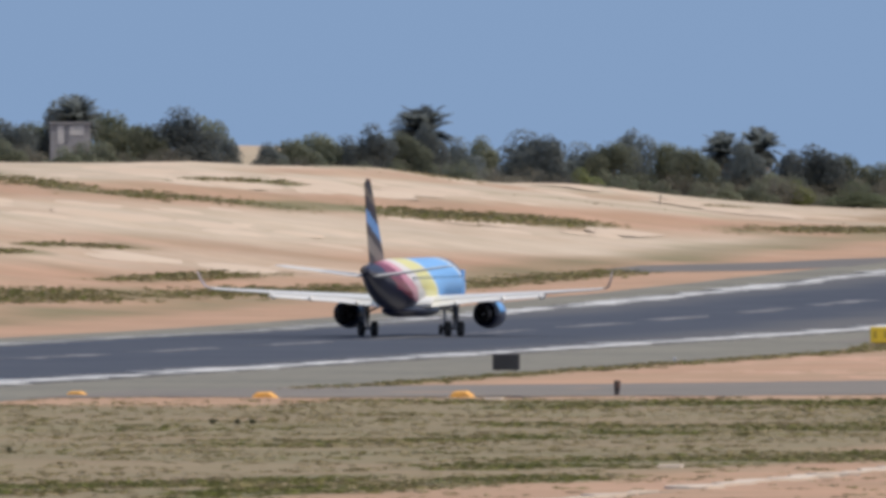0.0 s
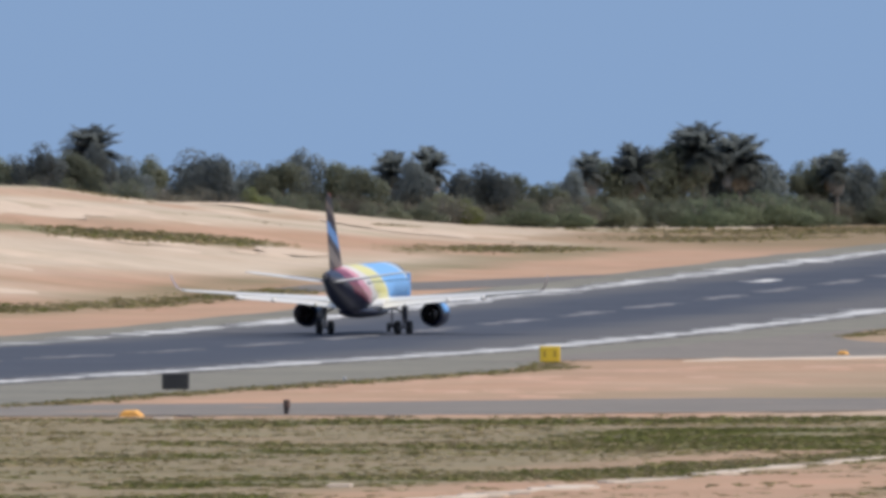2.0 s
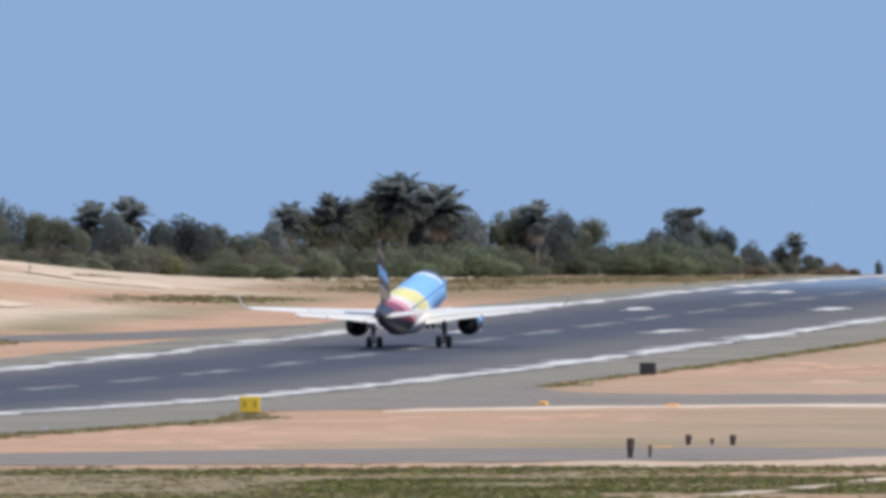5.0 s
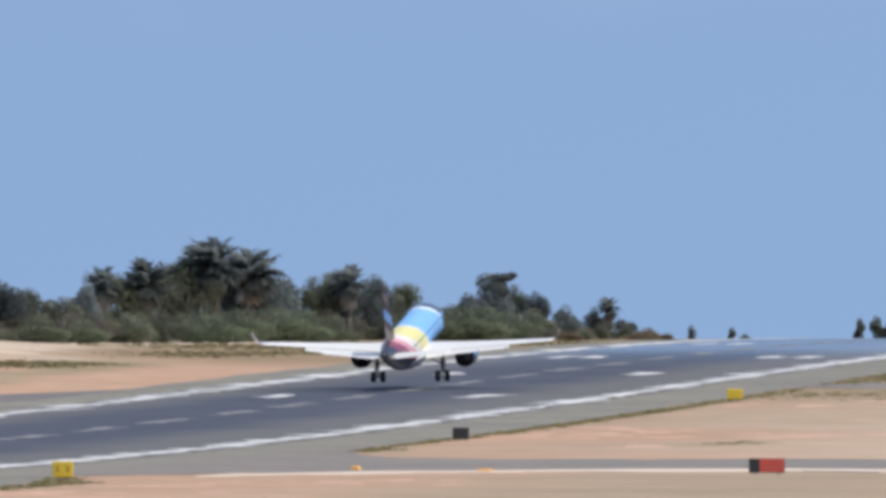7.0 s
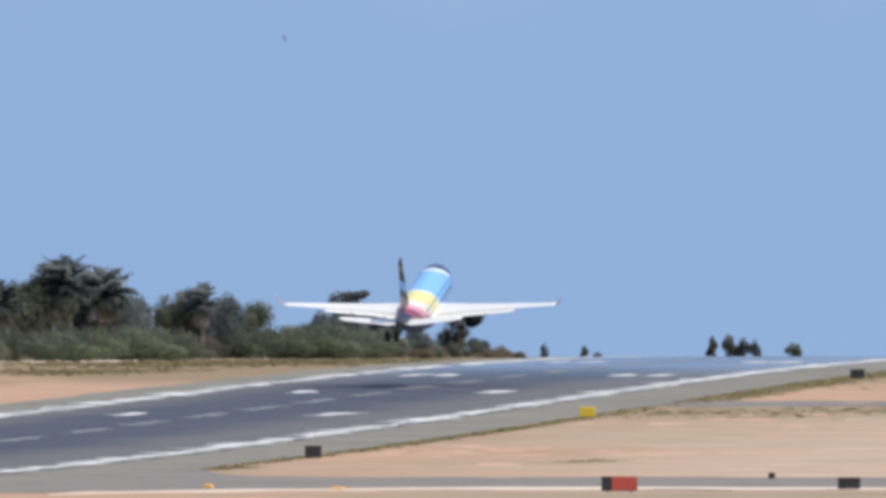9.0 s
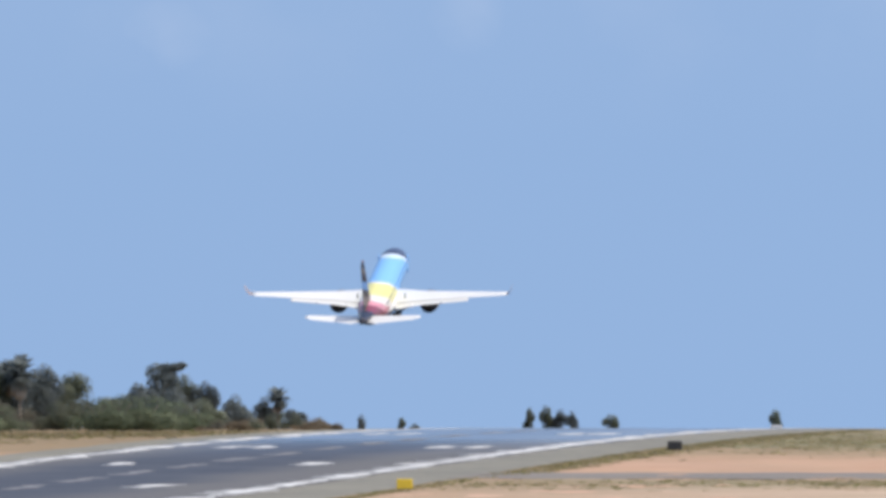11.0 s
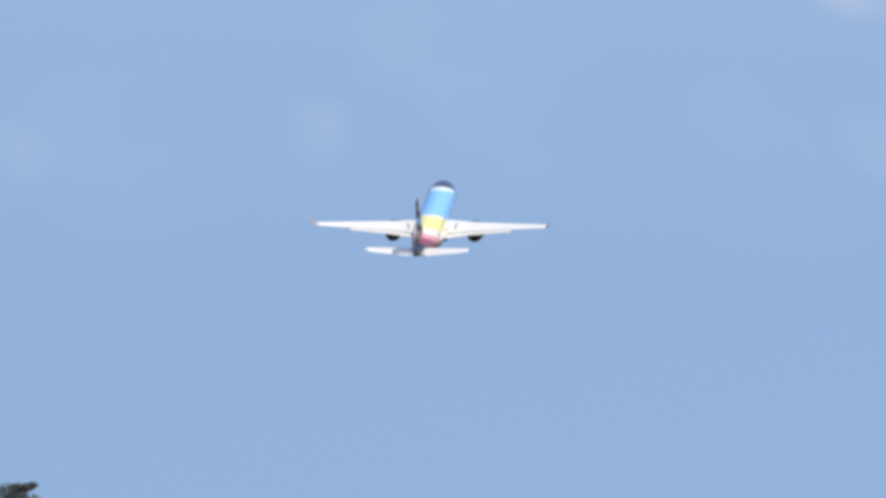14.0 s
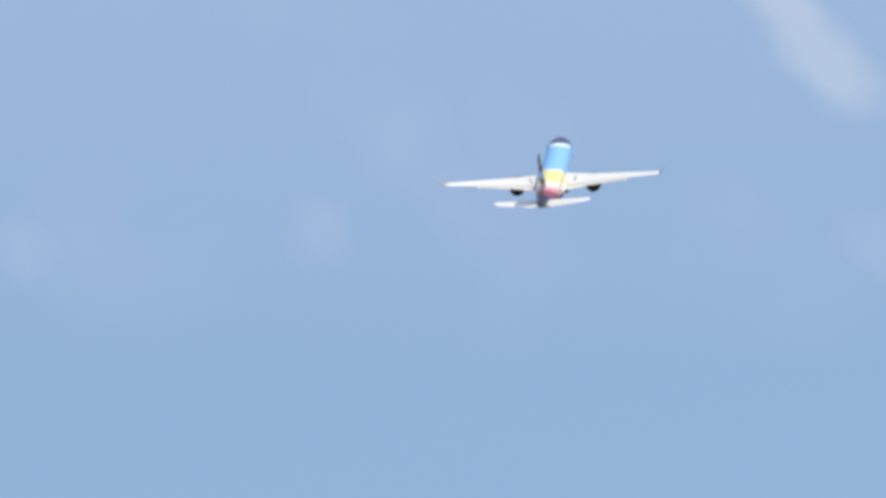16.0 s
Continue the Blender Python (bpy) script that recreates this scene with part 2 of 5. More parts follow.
M_OLIVE = leafy(material("grey_olive_foliage", (0.175, 0.172, 0.138), 0.9, (0.215, 0.20, 0.16), 0.4, 1.8, 0.5, random_tint=0.2))
M_BUSH = leafy(material("olive_foliage", (0.205, 0.226, 0.162), 0.9, (0.250, 0.260, 0.192), 0.4, 1.8, 0.5, random_tint=0.25))
M_WEED = material("dark_weed_leaf", (0.085, 0.088, 0.05), 0.9, (0.115, 0.112, 0.066), 1.0, 5.0, 0.5)
M_ROUND = leafy(material("soft_green_foliage", (0.165, 0.200, 0.125), 0.9, (0.205, 0.232, 0.150), 0.4, 1.8, 0.5, random_tint=0.12))
M_LIME = leafy(material("yellow_green_foliage", (0.21, 0.24, 0.09), 0.9, (0.27, 0.28, 0.12), 0.4, 1.8, 0.5, random_tint=0.15))
M_SCRUB = leafy(material("dry_scrub", (0.20, 0.16, 0.11), 0.85, (0.27, 0.22, 0.15), 0.4, 1.8, 0.5, random_tint=0.2))
M_DRY = material("dry_palm_frond", (0.38, 0.33, 0.27), 0.85, (0.27, 0.23, 0.18), 0.5, 2.0, 0.5)
M_TRUNK = material("grey_bark", (0.22, 0.19, 0.155), 0.9, (0.14, 0.12, 0.10), 2.0, 9.0, 0.6, 0.4)
M_WHITE = material("white_aircraft_paint", (0.73, 0.725, 0.70), 0.35, (0.66, 0.66, 0.65), 0.4, 3.0, 0.8)
M_NAVY = material("navy_aircraft_paint", (0.016, 0.020, 0.045), 0.3, (0.022, 0.024, 0.045), 0.5, 3.0, 0.6)
M_GREY = material("pale_grey_aircraft_paint", (0.45, 0.46, 0.49), 0.4, (0.36, 0.37, 0.40), 0.5, 3.0, 0.6)
M_TIP = material("mauve_grey_winglet_paint", (0.30, 0.24, 0.24), 0.4, (0.36, 0.30, 0.30), 0.8, 3.0, 0.6)
M_CYAN = material("sky_blue_aircraft_paint", (0.16, 0.40, 0.78), 0.3, (0.14, 0.36, 0.72), 0.5, 3.0, 0.6)
M_RUBBER = material("black_rubber", (0.018, 0.018, 0.02), 0.8, (0.03, 0.03, 0.03), 2.0, 12.0, 0.5)
M_STEEL = material("gear_grey_metal", (0.22, 0.22, 0.23), 0.5, (0.14, 0.14, 0.15), 2.0, 10.0, 0.5, metal=0.5)
M_EXHAUST = material("heat_stained_metal", (0.10, 0.09, 0.085), 0.45, (0.05, 0.045, 0.045), 2.0, 8.0, 0.6, metal=0.8)
M_GLASS = material("dark_cockpit_glass", (0.012, 0.014, 0.018), 0.08, (0.02, 0.02, 0.025), 1.0, 4.0, 0.5)
M_PANE = material("tinted_cabin_glass", (0.07, 0.13, 0.22), 0.15, (0.05, 0.10, 0.18), 1.0, 4.0, 0.5)
M_BLACK = material("black_sign_back", (0.018, 0.018, 0.02), 0.6, (0.035, 0.034, 0.034), 1.5, 8.0, 0.6)
M_YELLOW = material("yellow_sign_face", (0.72, 0.52, 0.035), 0.5, (0.62, 0.43, 0.03), 1.0, 6.0, 0.5)
M_OCHRE = material("faded_sign_characters", (0.42, 0.28, 0.03), 0.6, (0.36, 0.24, 0.03), 1.0, 6.0, 0.5)
M_ORANGE = material("orange_marker_paint", (0.80, 0.40, 0.07), 0.6, (0.68, 0.36, 0.10), 1.5, 6.0, 0.6)
M_RED = material("red_sign_face", (0.55, 0.085, 0.055), 0.5, (0.45, 0.07, 0.05), 1.5, 6.0, 0.6)
M_POST = material("weathered_post_wood", (0.035, 0.030, 0.030), 0.8, (0.075, 0.055, 0.048), 1.5, 6.0, 0.5)
# redder post tone, coloured for the side turned to the sun
M_POST_LIT = material("sunlit_post_red", (0.07, 0.05, 0.045), 0.8, (0.20, 0.11, 0.075), 1.5, 5.0, 0.5)
M_WALL = material("grey_plaster", (0.24, 0.235, 0.25), 0.9, (0.17, 0.17, 0.18), 0.5, 3.0, 0.6)
M_LIME_WASH = material("pale_lime_wash", (0.44, 0.43, 0.43), 0.9, (0.34, 0.33, 0.33), 0.6, 3.0, 0.6)


def livery_material():
    """Bands of colour that lean along the body: navy tail, crimson, white, yellow, sky blue, navy belly."""
    m = bpy.data.materials.new("banded_livery_paint")
    m.use_nodes = True
    nt = m.node_tree
    b = nt.nodes["Principled BSDF"]
    b.inputs["Roughness"].default_value = 0.32
    tc = nt.nodes.new("ShaderNodeTexCoord")
    s = nt.nodes.new("ShaderNodeSeparateXYZ")
    nt.links.new(tc.outputs["Object"], s.inputs[0])

    def mt(op, a, b2=0.0, c=0.0):
        n = nt.nodes.new("ShaderNodeMath")
        n.operation = op
        for i, v in enumerate((a, b2, c)):
            if isinstance(v, (int, float)):
                n.inputs[i].default_value = v
            else:
                nt.links.new(v, n.inputs[i])
        return n.outputs[0]

    nz = nt.nodes.new("ShaderNodeTexNoise")
    nz.inputs["Scale"].default_value = 0.25
    nt.links.new(tc.outputs["Object"], nz.inputs["Vector"])
    run = mt("ADD", mt("MULTIPLY_ADD", s.outputs[2], 2.9, s.outputs[1]), mt("MULTIPLY", mt("SUBTRACT", nz.outputs["Fac"], 0.5), 3.0))
    run = mt("DIVIDE", mt("ADD", run, 21.2), 50.0)       # 0 at the tail, 1 past the nose
    ramp = nt.nodes.new("ShaderNodeValToRGB")
    ramp.color_ramp.interpolation = "CONSTANT"
    el = ramp.color_ramp.elements
    stops = ((0.0, (0.016, 0.018, 0.04)), (0.378, (0.22, 0.035, 0.065)), (0.430, (0.66, 0.28, 0.34)), (0.472, (0.76, 0.71, 0.66)),
             (0.530, (0.76, 0.71, 0.26)), (0.638, (0.74, 0.74, 0.68)), (0.650, (0.20, 0.47, 0.85)), (0.895, (0.60, 0.72, 0.84)), (0.930, (0.035, 0.05, 0.11)))
    el[0].position, el[0].color = stops[0][0], (*stops[0][1], 1)
    el[1].position, el[1].color = stops[-1][0], (*stops[-1][1], 1)
    for p, c in stops[1:-1]:
        e = el.new(p)
        e.color = (*c, 1)
    nt.links.new(run, ramp.inputs[0])
    belly = mt("LESS_THAN", mt("ADD", mt("MULTIPLY_ADD", nz.outputs["Fac"], -0.8, s.outputs[2]), mt("MULTIPLY", mt("MINIMUM", mt("ADD", s.outputs[1], 4.0), 0.0), 0.12)), 1.75)
    mix = nt.nodes.new("ShaderNodeMix")
    mix.data_type = "RGBA"
    nt.links.new(belly, mix.inputs[0])
    nt.links.new(ramp.outputs[0], mix.inputs[6])
    mix.inputs[7].default_value = (0.016, 0.018, 0.04, 1)
    nt.links.new(mix.outputs[2], b.inputs["Base Color"])
    return m


def patch_material():
    """The fin's irregular patches of navy, blue and mauve."""
    m = bpy.data.materials.new("patchwork_fin_paint")
    m.use_nodes = True
    nt = m.node_tree
    b = nt.nodes["Principled BSDF"]
    b.inputs["Roughness"].default_value, b.inputs["Specular IOR Level"].default_value = 0.75, 0.12
    tc = nt.nodes.new("ShaderNodeTexCoord")
    sep = nt.nodes.new("ShaderNodeSeparateXYZ")
    nt.links.new(tc.outputs["Object"], sep.inputs[0])
    slope = nt.nodes.new("ShaderNodeMath")
    slope.operation = "MULTIPLY_ADD"
    nt.links.new(sep.outputs[1], slope.inputs[0])
    slope.inputs[1].default_value = 0.25
    nt.links.new(sep.outputs[2], slope.inputs[2])
    rng = nt.nodes.new("ShaderNodeMapRange")
    rng.inputs[1].default_value, rng.inputs[2].default_value = 0.0, 7.0
    nt.links.new(slope.outputs[0], rng.inputs[0])
    ramp = nt.nodes.new("ShaderNodeValToRGB")
    ramp.color_ramp.interpolation = "CONSTANT"
    el = ramp.color_ramp.elements
    el[0].color = (0.13, 0.24, 0.46, 1)
    el[1].position, el[1].color = 0.86, (0.16, 0.065, 0.05, 1)
    for p, c in ((0.10, (0.09, 0.08, 0.085)), (0.20, (0.20, 0.18, 0.17)), (0.34, (0.075, 0.07, 0.08)), (0.44, (0.13, 0.25, 0.48)), (0.56, (0.05, 0.045, 0.055)), (0.68, (0.13, 0.11, 0.10)), (0.76, (0.05, 0.05, 0.06))):
        e = el.new(p)
        e.color = (*c, 1)
    nt.links.new(rng.outputs[0], ramp.inputs[0])
    nt.links.new(ramp.outputs[0], b.inputs["Base Color"])
    return m


M_LIVERY, M_FIN = livery_material(), patch_material()


# ---------------------------------------------------------------- mesh helpers
def part(name, bm, mat, parent=None, label="", smooth=False):
    me = bpy.data.meshes.new(name)
    bmesh.ops.recalc_face_normals(bm, faces=bm.faces[:])
    for f in bm.faces:
        f.smooth = smooth
    bm.to_mesh(me)
    bm.free()
    me.materials.append(mat)
    ob = new(name, me)
    ob.parent = parent
    return tagged(ob, label)


def raw(name, verts, faces, mat, parent=None, label="", smooth=False):
    me = bpy.data.meshes.new(name)
    me.from_pydata(verts, [], faces)
    me.materials.append(mat)
    if smooth:
        me.polygons.foreach_set("use_smooth", [True] * len(me.polygons))
    ob = new(name, me)
    ob.parent = parent
    return tagged(ob, label)


def empty(name, m=None):
    ob = new(name)
    if m is not None:
        ob.matrix_basis = m
    return ob


def loft(bm, rings, caps=True, wrap=True):
    """Skin a row of rings of equal count."""
    vs = [[bm.verts.new(p) for p in r] for r in rings]
    n = len(rings[0])
    for a, b in zip(vs, vs[1:]):
        for i in range(n if wrap else n - 1):
            j = (i + 1) % n
            bm.faces.new((a[i], a[j], b[j], b[i]))
    if caps:
        bm.faces.new(vs[0][::-1])
        bm.faces.new(vs[-1])
    return bm


def box(bm, x0, x1, y0, y1, z0, z1, bevel=0.0):
    made = bmesh.ops.create_cube(bm, size=1.0)["verts"]
    for v in made:
        v.co = Vector(((x0 + x1) / 2 + v.co.x * (x1 - x0), (y0 + y1) / 2 + v.co.y * (y1 - y0), (z0 + z1) / 2 + v.co.z * (z1 - z0)))
    if bevel:
        edges = list({e for v in made for e in v.link_edges})
        bmesh.ops.bevel(bm, geom=edges, offset=bevel, segments=2, affect="EDGES", profile=0.5)
    return bm


def ring_x(x, cy, cz, r, n=20):
    return [(x, cy + r * math.cos(2 * math.pi * i / n), cz + r * math.sin(2 * math.pi * i / n)) for i in range(n)]


def ring_y(y, cx, cz, rx, rz, n=32):
    return [(cx + rx * math.cos(2 * math.pi * i / n), y, cz + rz * math.sin(2 * math.pi * i / n)) for i in range(n)]


def rod(bm, a, b, r0, r1=None, n=10):
    a, b = Vector(a), Vector(b)
    d = (b - a).normalized()
    u = d.orthogonal().normalized()
    w = d.cross(u)
    r1 = r0 if r1 is None else r1
    return loft(bm, [[p + (u * math.cos(2 * math.pi * i / n) + w * math.sin(2 * math.pi * i / n)) * r for i in range(n)] for p, r in ((a, r0), (b, r1))])


# ---------------------------------------------------------------- the lie of the land
def ease(a):
    a = min(max(a, 0.0), 1.0)
    return a * a * (3 - 2 * a)


def rise_along(y):
    """Height of the runway: level, then up to a crest at 2.3 km and down behind it."""
    d = max(y - 2280.0, 0.0)
    return 6.9 * ease((y - 1320) / 960) - (1.2e-5 * d * d if d < 700 else 5.88 + 0.0168 * (d - 700))


# low heaps along the rim of the dunes: place, spread, height
MOUNDS = ((-308, 1905, 6.0, 45.0, 0.75), (-296, 1966, 6.0, 38.0, 0.85), (-317, 1858, 5.0, 35.0, 0.3))


def dune(x, y):
    hill = 7.0 * math.exp(-((x + 386) ** 2 + (y - 2300) ** 2) / 1400.0) if abs(x + 386) < 150 and abs(y - 2300) < 150 else 0.0
    base = 8.1 * ease((-x - 245) / 80) * (1 - ease((y - 1800) / 400))
    if -335 < x < -275 and 1780 < y < 2080:
        for mx, my, sx, sy, h in MOUNDS:
            base += h * math.exp(-((x - mx) / sx) ** 2 - ((y - my) / sy) ** 2)
    return base + hill


def land(x, y):
    return rise_along(y) + dune(x, y)


def fbm(x, y, s, seed=0.0):
    return noise.fractal(Vector((x / s, y / s, seed)), 1.0, 2.0, 4)


# grass strips: centre line from (x0, y0) to (x1, y1), half width, strength
STRIPS = (
    (-320, 1748, -304, 1721, 2.4, 1.0), (-304, 1721, -291, 1752, 2.5, 1.1), (-291, 1752, -276, 1820, 3.2, 1.1), (-307, 1786, -302, 1812, 1.8, 1.0),
    (-284.5, 1585, -281, 1608, 1.2, 1.0), (-283.4, 1554, -282.2, 1569, 0.9, 1.1), (-292, 1880, -276, 1905, 1.6, 0.4),
    (-268, 1440, -262, 1507, 3.8, 1.0), (-262, 1507, -254, 1600, 3.0, 0.65), (-269.5, 1531, -266.3, 1593, 1.6, 0.65), (-253, 1600, -251.8, 1690, 3.0, 0.65), (-265.5, 1870, -259, 1930, 3.0, 0.8),
    (-265, 1990, -252, 2060, 5.0, 0.9), (-272, 2100, -240, 2200, 12.0, 1.0), (-310, 1896, -303, 1922, 2.4, 1.1), (-282.8, 1958, -281.4, 1972, 1.0, 1.0),
    # along the near shoulder and round the mouth of the taxiway
    (-168.2, 1030, -168.2, 1235, 1.7, 1.0), (-168.4, 1235, -173.6, 1282, 1.2, 0.6), (-178.0, 1435, -175.0, 1466, 1.8, 1.2), (-175.8, 1460, -175.2, 1790, 1.2, 0.65), (-174.5, 1850, -174.5, 2250, 3.0, 0.8),
    (-170, 1768, -60, 1780, 7.0, 0.6), (-165, 2080, -60, 2080, 25.0, 0.8), (-152.5, 1503, -150.5, 1506, 1.6, 0.7),
    # the field before the service road
    (-159, 969, -145, 961, 1.6, 0.85), (-145, 957, -118, 972, 4.6, 1.15), (-118, 974, -98, 986, 4.2, 1.1),
    (-138, 826, -130, 832, 4.5, 0.85), (-127, 868, -115, 876, 4.2, 1.15), (-136, 880, -119, 874, 2.6, 0.85), (-119, 876, -107, 880, 4.5, 1.15), (-114, 915, -88, 922, 10.0, 1.2),
    (-130, 702, -121, 722, 3.2, 1.2), (-117, 704, -112.5, 727, 3.4, 1.15), (-118, 769, -107, 788, 3.8, 1.2), (-110, 781, -103.5, 798, 3.2, 1.15), (-104.5, 796, -99.6, 860, 3.4, 1.15),
    (-87, 758, -82, 780, 3.0, 1.1),
)


def strip_weight(x, y):
    best = 0.0
    for x0, y0, x1, y1, half, power in STRIPS:
        dx, dy = x1 - x0, y1 - y0
        t = min(max(((x - x0) * dx + (y - y0) * dy) / (dx * dx + dy * dy), 0.0), 1.0)
        # a strip runs for long, so depth counts a fifth as much as breadth
        d = math.hypot(x - x0 - t * dx, (y - y0 - t * dy) / 5)
        best = max(best, power * (1 - ease((d / half - 0.5))))
    return best


def straw_weight(x, y):
    """Brown dry grass between the far end of the runway and the trees."""
    if x > -228 or y < 1920:
        return 0.0
    return 1.15 * ease((y - 1925) / 80) * ease((-x - 229) / 5) * (1 - ease((-x - 266 + 5 * fbm(x, y, 70.0, 5.0)) / 8))


def cover(x, y):
    """Weights of grass, pale sand and grey dirt at a place."""
    n1, n2 = fbm(x, y, 28.0), fbm(x, y, 70.0, 5.0)
    grass = strip_weight(x, y) * (0.8 + 0.5 * n1)
    sand, dirt = 0.0, 0.0
    if x < -232:
        lift = dune(x, y)
        # wind-laid bands that run up the slope askew to the runway
        q = x - 0.2545 * (y - 1750)
        drift = noise.fractal(Vector((q / 17.0, (y + 0.25 * x) / 80.0, 2.0)), 1.0, 2.0, 4)
        band = max(ease((-q - 306 + 6 * n2) / 9), 0.95 * ease(1.35 - abs(q + 270 + 7 * n2) / 20))
        sand = ease((-x - 250) / 14) * (band * (1.08 + 0.3 * drift) + 0.08 + 0.3 * drift) + 0.2 * ease(lift - 7.0)
        grass = max(grass, 0.62 * ease(1.1 - abs(-x - 257 - 5 * n2) / 6) + 0.35 * n1) * ease((-x - 246) / 6)
        sand = max(sand, (0.75 + 0.25 * drift) * ease(1.3 - abs(q + 236) / 14) * ease((1660 - y) / 50))
        # the bright rim of the dunes, with bare soil below it
        rim = y - 1828 - 4.6 * (x + 331.5)
        sand = max(sand, 1.05 * ease(1.5 - abs(rim - 25 - 12 * n2) / 48)) * (1 - 0.75 * ease(1.3 - abs(rim + 75 + 14 * n1) / 26) * ease((x + 314) / 6) * ease((-284 - x) / 6))
        if y > 1950:
            sand, grass = sand * (1 - straw_weight(x, y)), min(grass, 0.30 + 0.4 * n1)
    if x > -180 and y > 2020:
        dirt, grass = 0.95, max(grass, 0.45 + 0.5 * n1)
    if x > -236 and y < 1000:
        left = ease((-106 - x) / 8)
        dirt = ease((990 - y) / 25) * (0.3 + 0.65 * left) + 0.12 * n2
        streak = fbm(x * 1.6, y * 0.7, 16.0, 9.0)
        pale_green = left * (0.30 + 0.14 * n2 + 0.16 * n1)
        far = ease((x + 90) / 6) * (0.2 + 1.0 * n2)
        past = ease((x + 116 - 0.15 * (y - 702)) / 4) * ease((-88 - x) / 3) * ease((868 - y) / 25)
        dirt *= 1 - 0.85 * past
        grass = max(grass * (0.95 + 0.3 * streak), min(max(pale_green, far), 1.1) * (1 - 0.7 * past) * ease((990 - y) / 14))
        if x < -159:
            dirt *= 1 - ease((y - 938) / 20)
            grass *= 1 - 0.8 * ease((y - 938) / 20)
    if x > -180 and 1066 < y < 1340:
        far = ease((x + 158) / 30)
        sand, dirt = max(sand, 0.40 * far + 0.2 * n1), max(dirt, 0.62 * far + 0.12 + 0.4 * n2)
    if x > -180 and 1405 < y < 1800:
        sand = ease((x + 172) / 40 + 0.8 * n2) * 0.62
        dirt = max(dirt, 0.25 + 0.4 * n2)
        grass = max(grass, 0.75 * n1 - 0.3)
    if x > -165 and 985 < y < 1050:
        sand = max(sand, 0.85 * ease((x + 130) / 14))
    return max(grass, 0.0), max(sand, 0.0), max(dirt, 0.0)


def build_ground():
    fine_x = [-440 + 2.0 * i for i in range(201)]
    xs = [-4000, -2500, -1500, -1000, -750, -600, -520, -475] + fine_x + [-20, 10, 60, 150, 300, 600, 1200, 2500, 4000]
    fine_y = [640 + 4.0 * i for i in range(441)]
    ys = [-800, -400, -150, 0, 150, 300, 420, 500, 560, 600, 620] + fine_y + [2440, 2500, 2560, 2640, 2750, 2900, 3100, 3400, 3800, 4200, 4600, 4900]
    verts, weights = [], []
    for y in ys:
        for x in xs:
            off_road = ease((abs(x + 210) - 32) / 12)
            rough = (0.10 * fbm(x, y, 9.0) + (0.30 * fbm(x, y, 60.0, 3.0) + 0.18 * fbm(x, y, 11.0, 7.0)) * ease((-x - 250) / 30)) * off_road
            near_eye = 1.0 if y > 560 else 0.6
            verts.append((x, y, land(x, y) + rough * near_eye))
            weights.append((*cover(x, y), straw_weight(x, y)))
    w = len(xs)
    faces = [(j * w + i, j * w + i + 1, (j + 1) * w + i + 1, (j + 1) * w + i) for j in range(len(ys) - 1) for i in range(w - 1)]
    ob = raw("ground", verts, faces, M_GROUND, smooth=True)
    layer = ob.data.color_attributes.new("cover", "FLOAT_COLOR", "POINT")
    layer.data.foreach_set("color", np.array(weights, dtype=np.float32).ravel())
    return tagged(ob, "pink soil, pale dune sand and dry grass beside the runway", "ground", kind="structure")


build_ground()


def along(knots, q):
    """Value at q on a row of (q, value) knots."""
    for (qa, va), (qb, vb) in zip(knots, knots[1:]):
        if q <= qb:
            return va + (vb - va) * min(max((q - qa) / (qb - qa), 0.0), 1.0)
    return knots[-1][1]


def ribbon(name, x0, x1, y0, y1, lift, mat, step=20.0, thick=0.25, wave=0.0, parent=None, reach=14.0, edge=None, slant=0.0):
    """A paved strip that follows the land; its edges may wander by wave metres."""
    n = max(1, int(round(abs(y1 - y0) / step)))
    rings = []
    for i in range(n + 1):
        y = y0 + (y1 - y0) * i / n
        a, b = x0 + wave * fbm(x0, y, reach, 1.0), x1 + wave * fbm(x1, y, reach, 2.0)
        b = max(b, a + 0.25)
        if edge:
            b = along(edge, y) + wave * 0.5 * fbm(x1, y, reach, 2.0)
        a, b = a + slant * (y - 692), b + slant * (y - 692)
        z = rise_along(y) + lift
        rings.append([(a, y, z), (b, y, z), (b, y, z - thick), (a, y, z - thick)])
    return part(name, loft(bmesh.new(), rings), mat, parent)


def strip_across(name, x0, x1, y0, y1, lift, mat, wave=0.0, thick=0.25, parent=None):
    """A paved strip that runs across the view; its edges may be rows of (x, y) knots."""
    n = max(1, int(round(abs(x1 - x0) / 2)))
    rings = []
    near, far = (k if isinstance(k, tuple) else ((x0, k), (x1, k)) for k in (y0, y1))
    for i in range(n + 1):
        x = x0 + (x1 - x0) * i / n
        y0, y1 = along(near, x), along(far, x)
        a, b = y0 + wave * fbm(x, y0, 9.0, 1.0), y1 + wave * fbm(x, y1, 9.0, 2.0)
        rings.append([(x, a, land(x, a) + lift), (x, b, land(x, b) + lift), (x, b, land(x, b) + lift - thick), (x, a, land(x, a) + lift - thick)])
    return part(name, loft(bmesh.new(), rings), mat, parent)


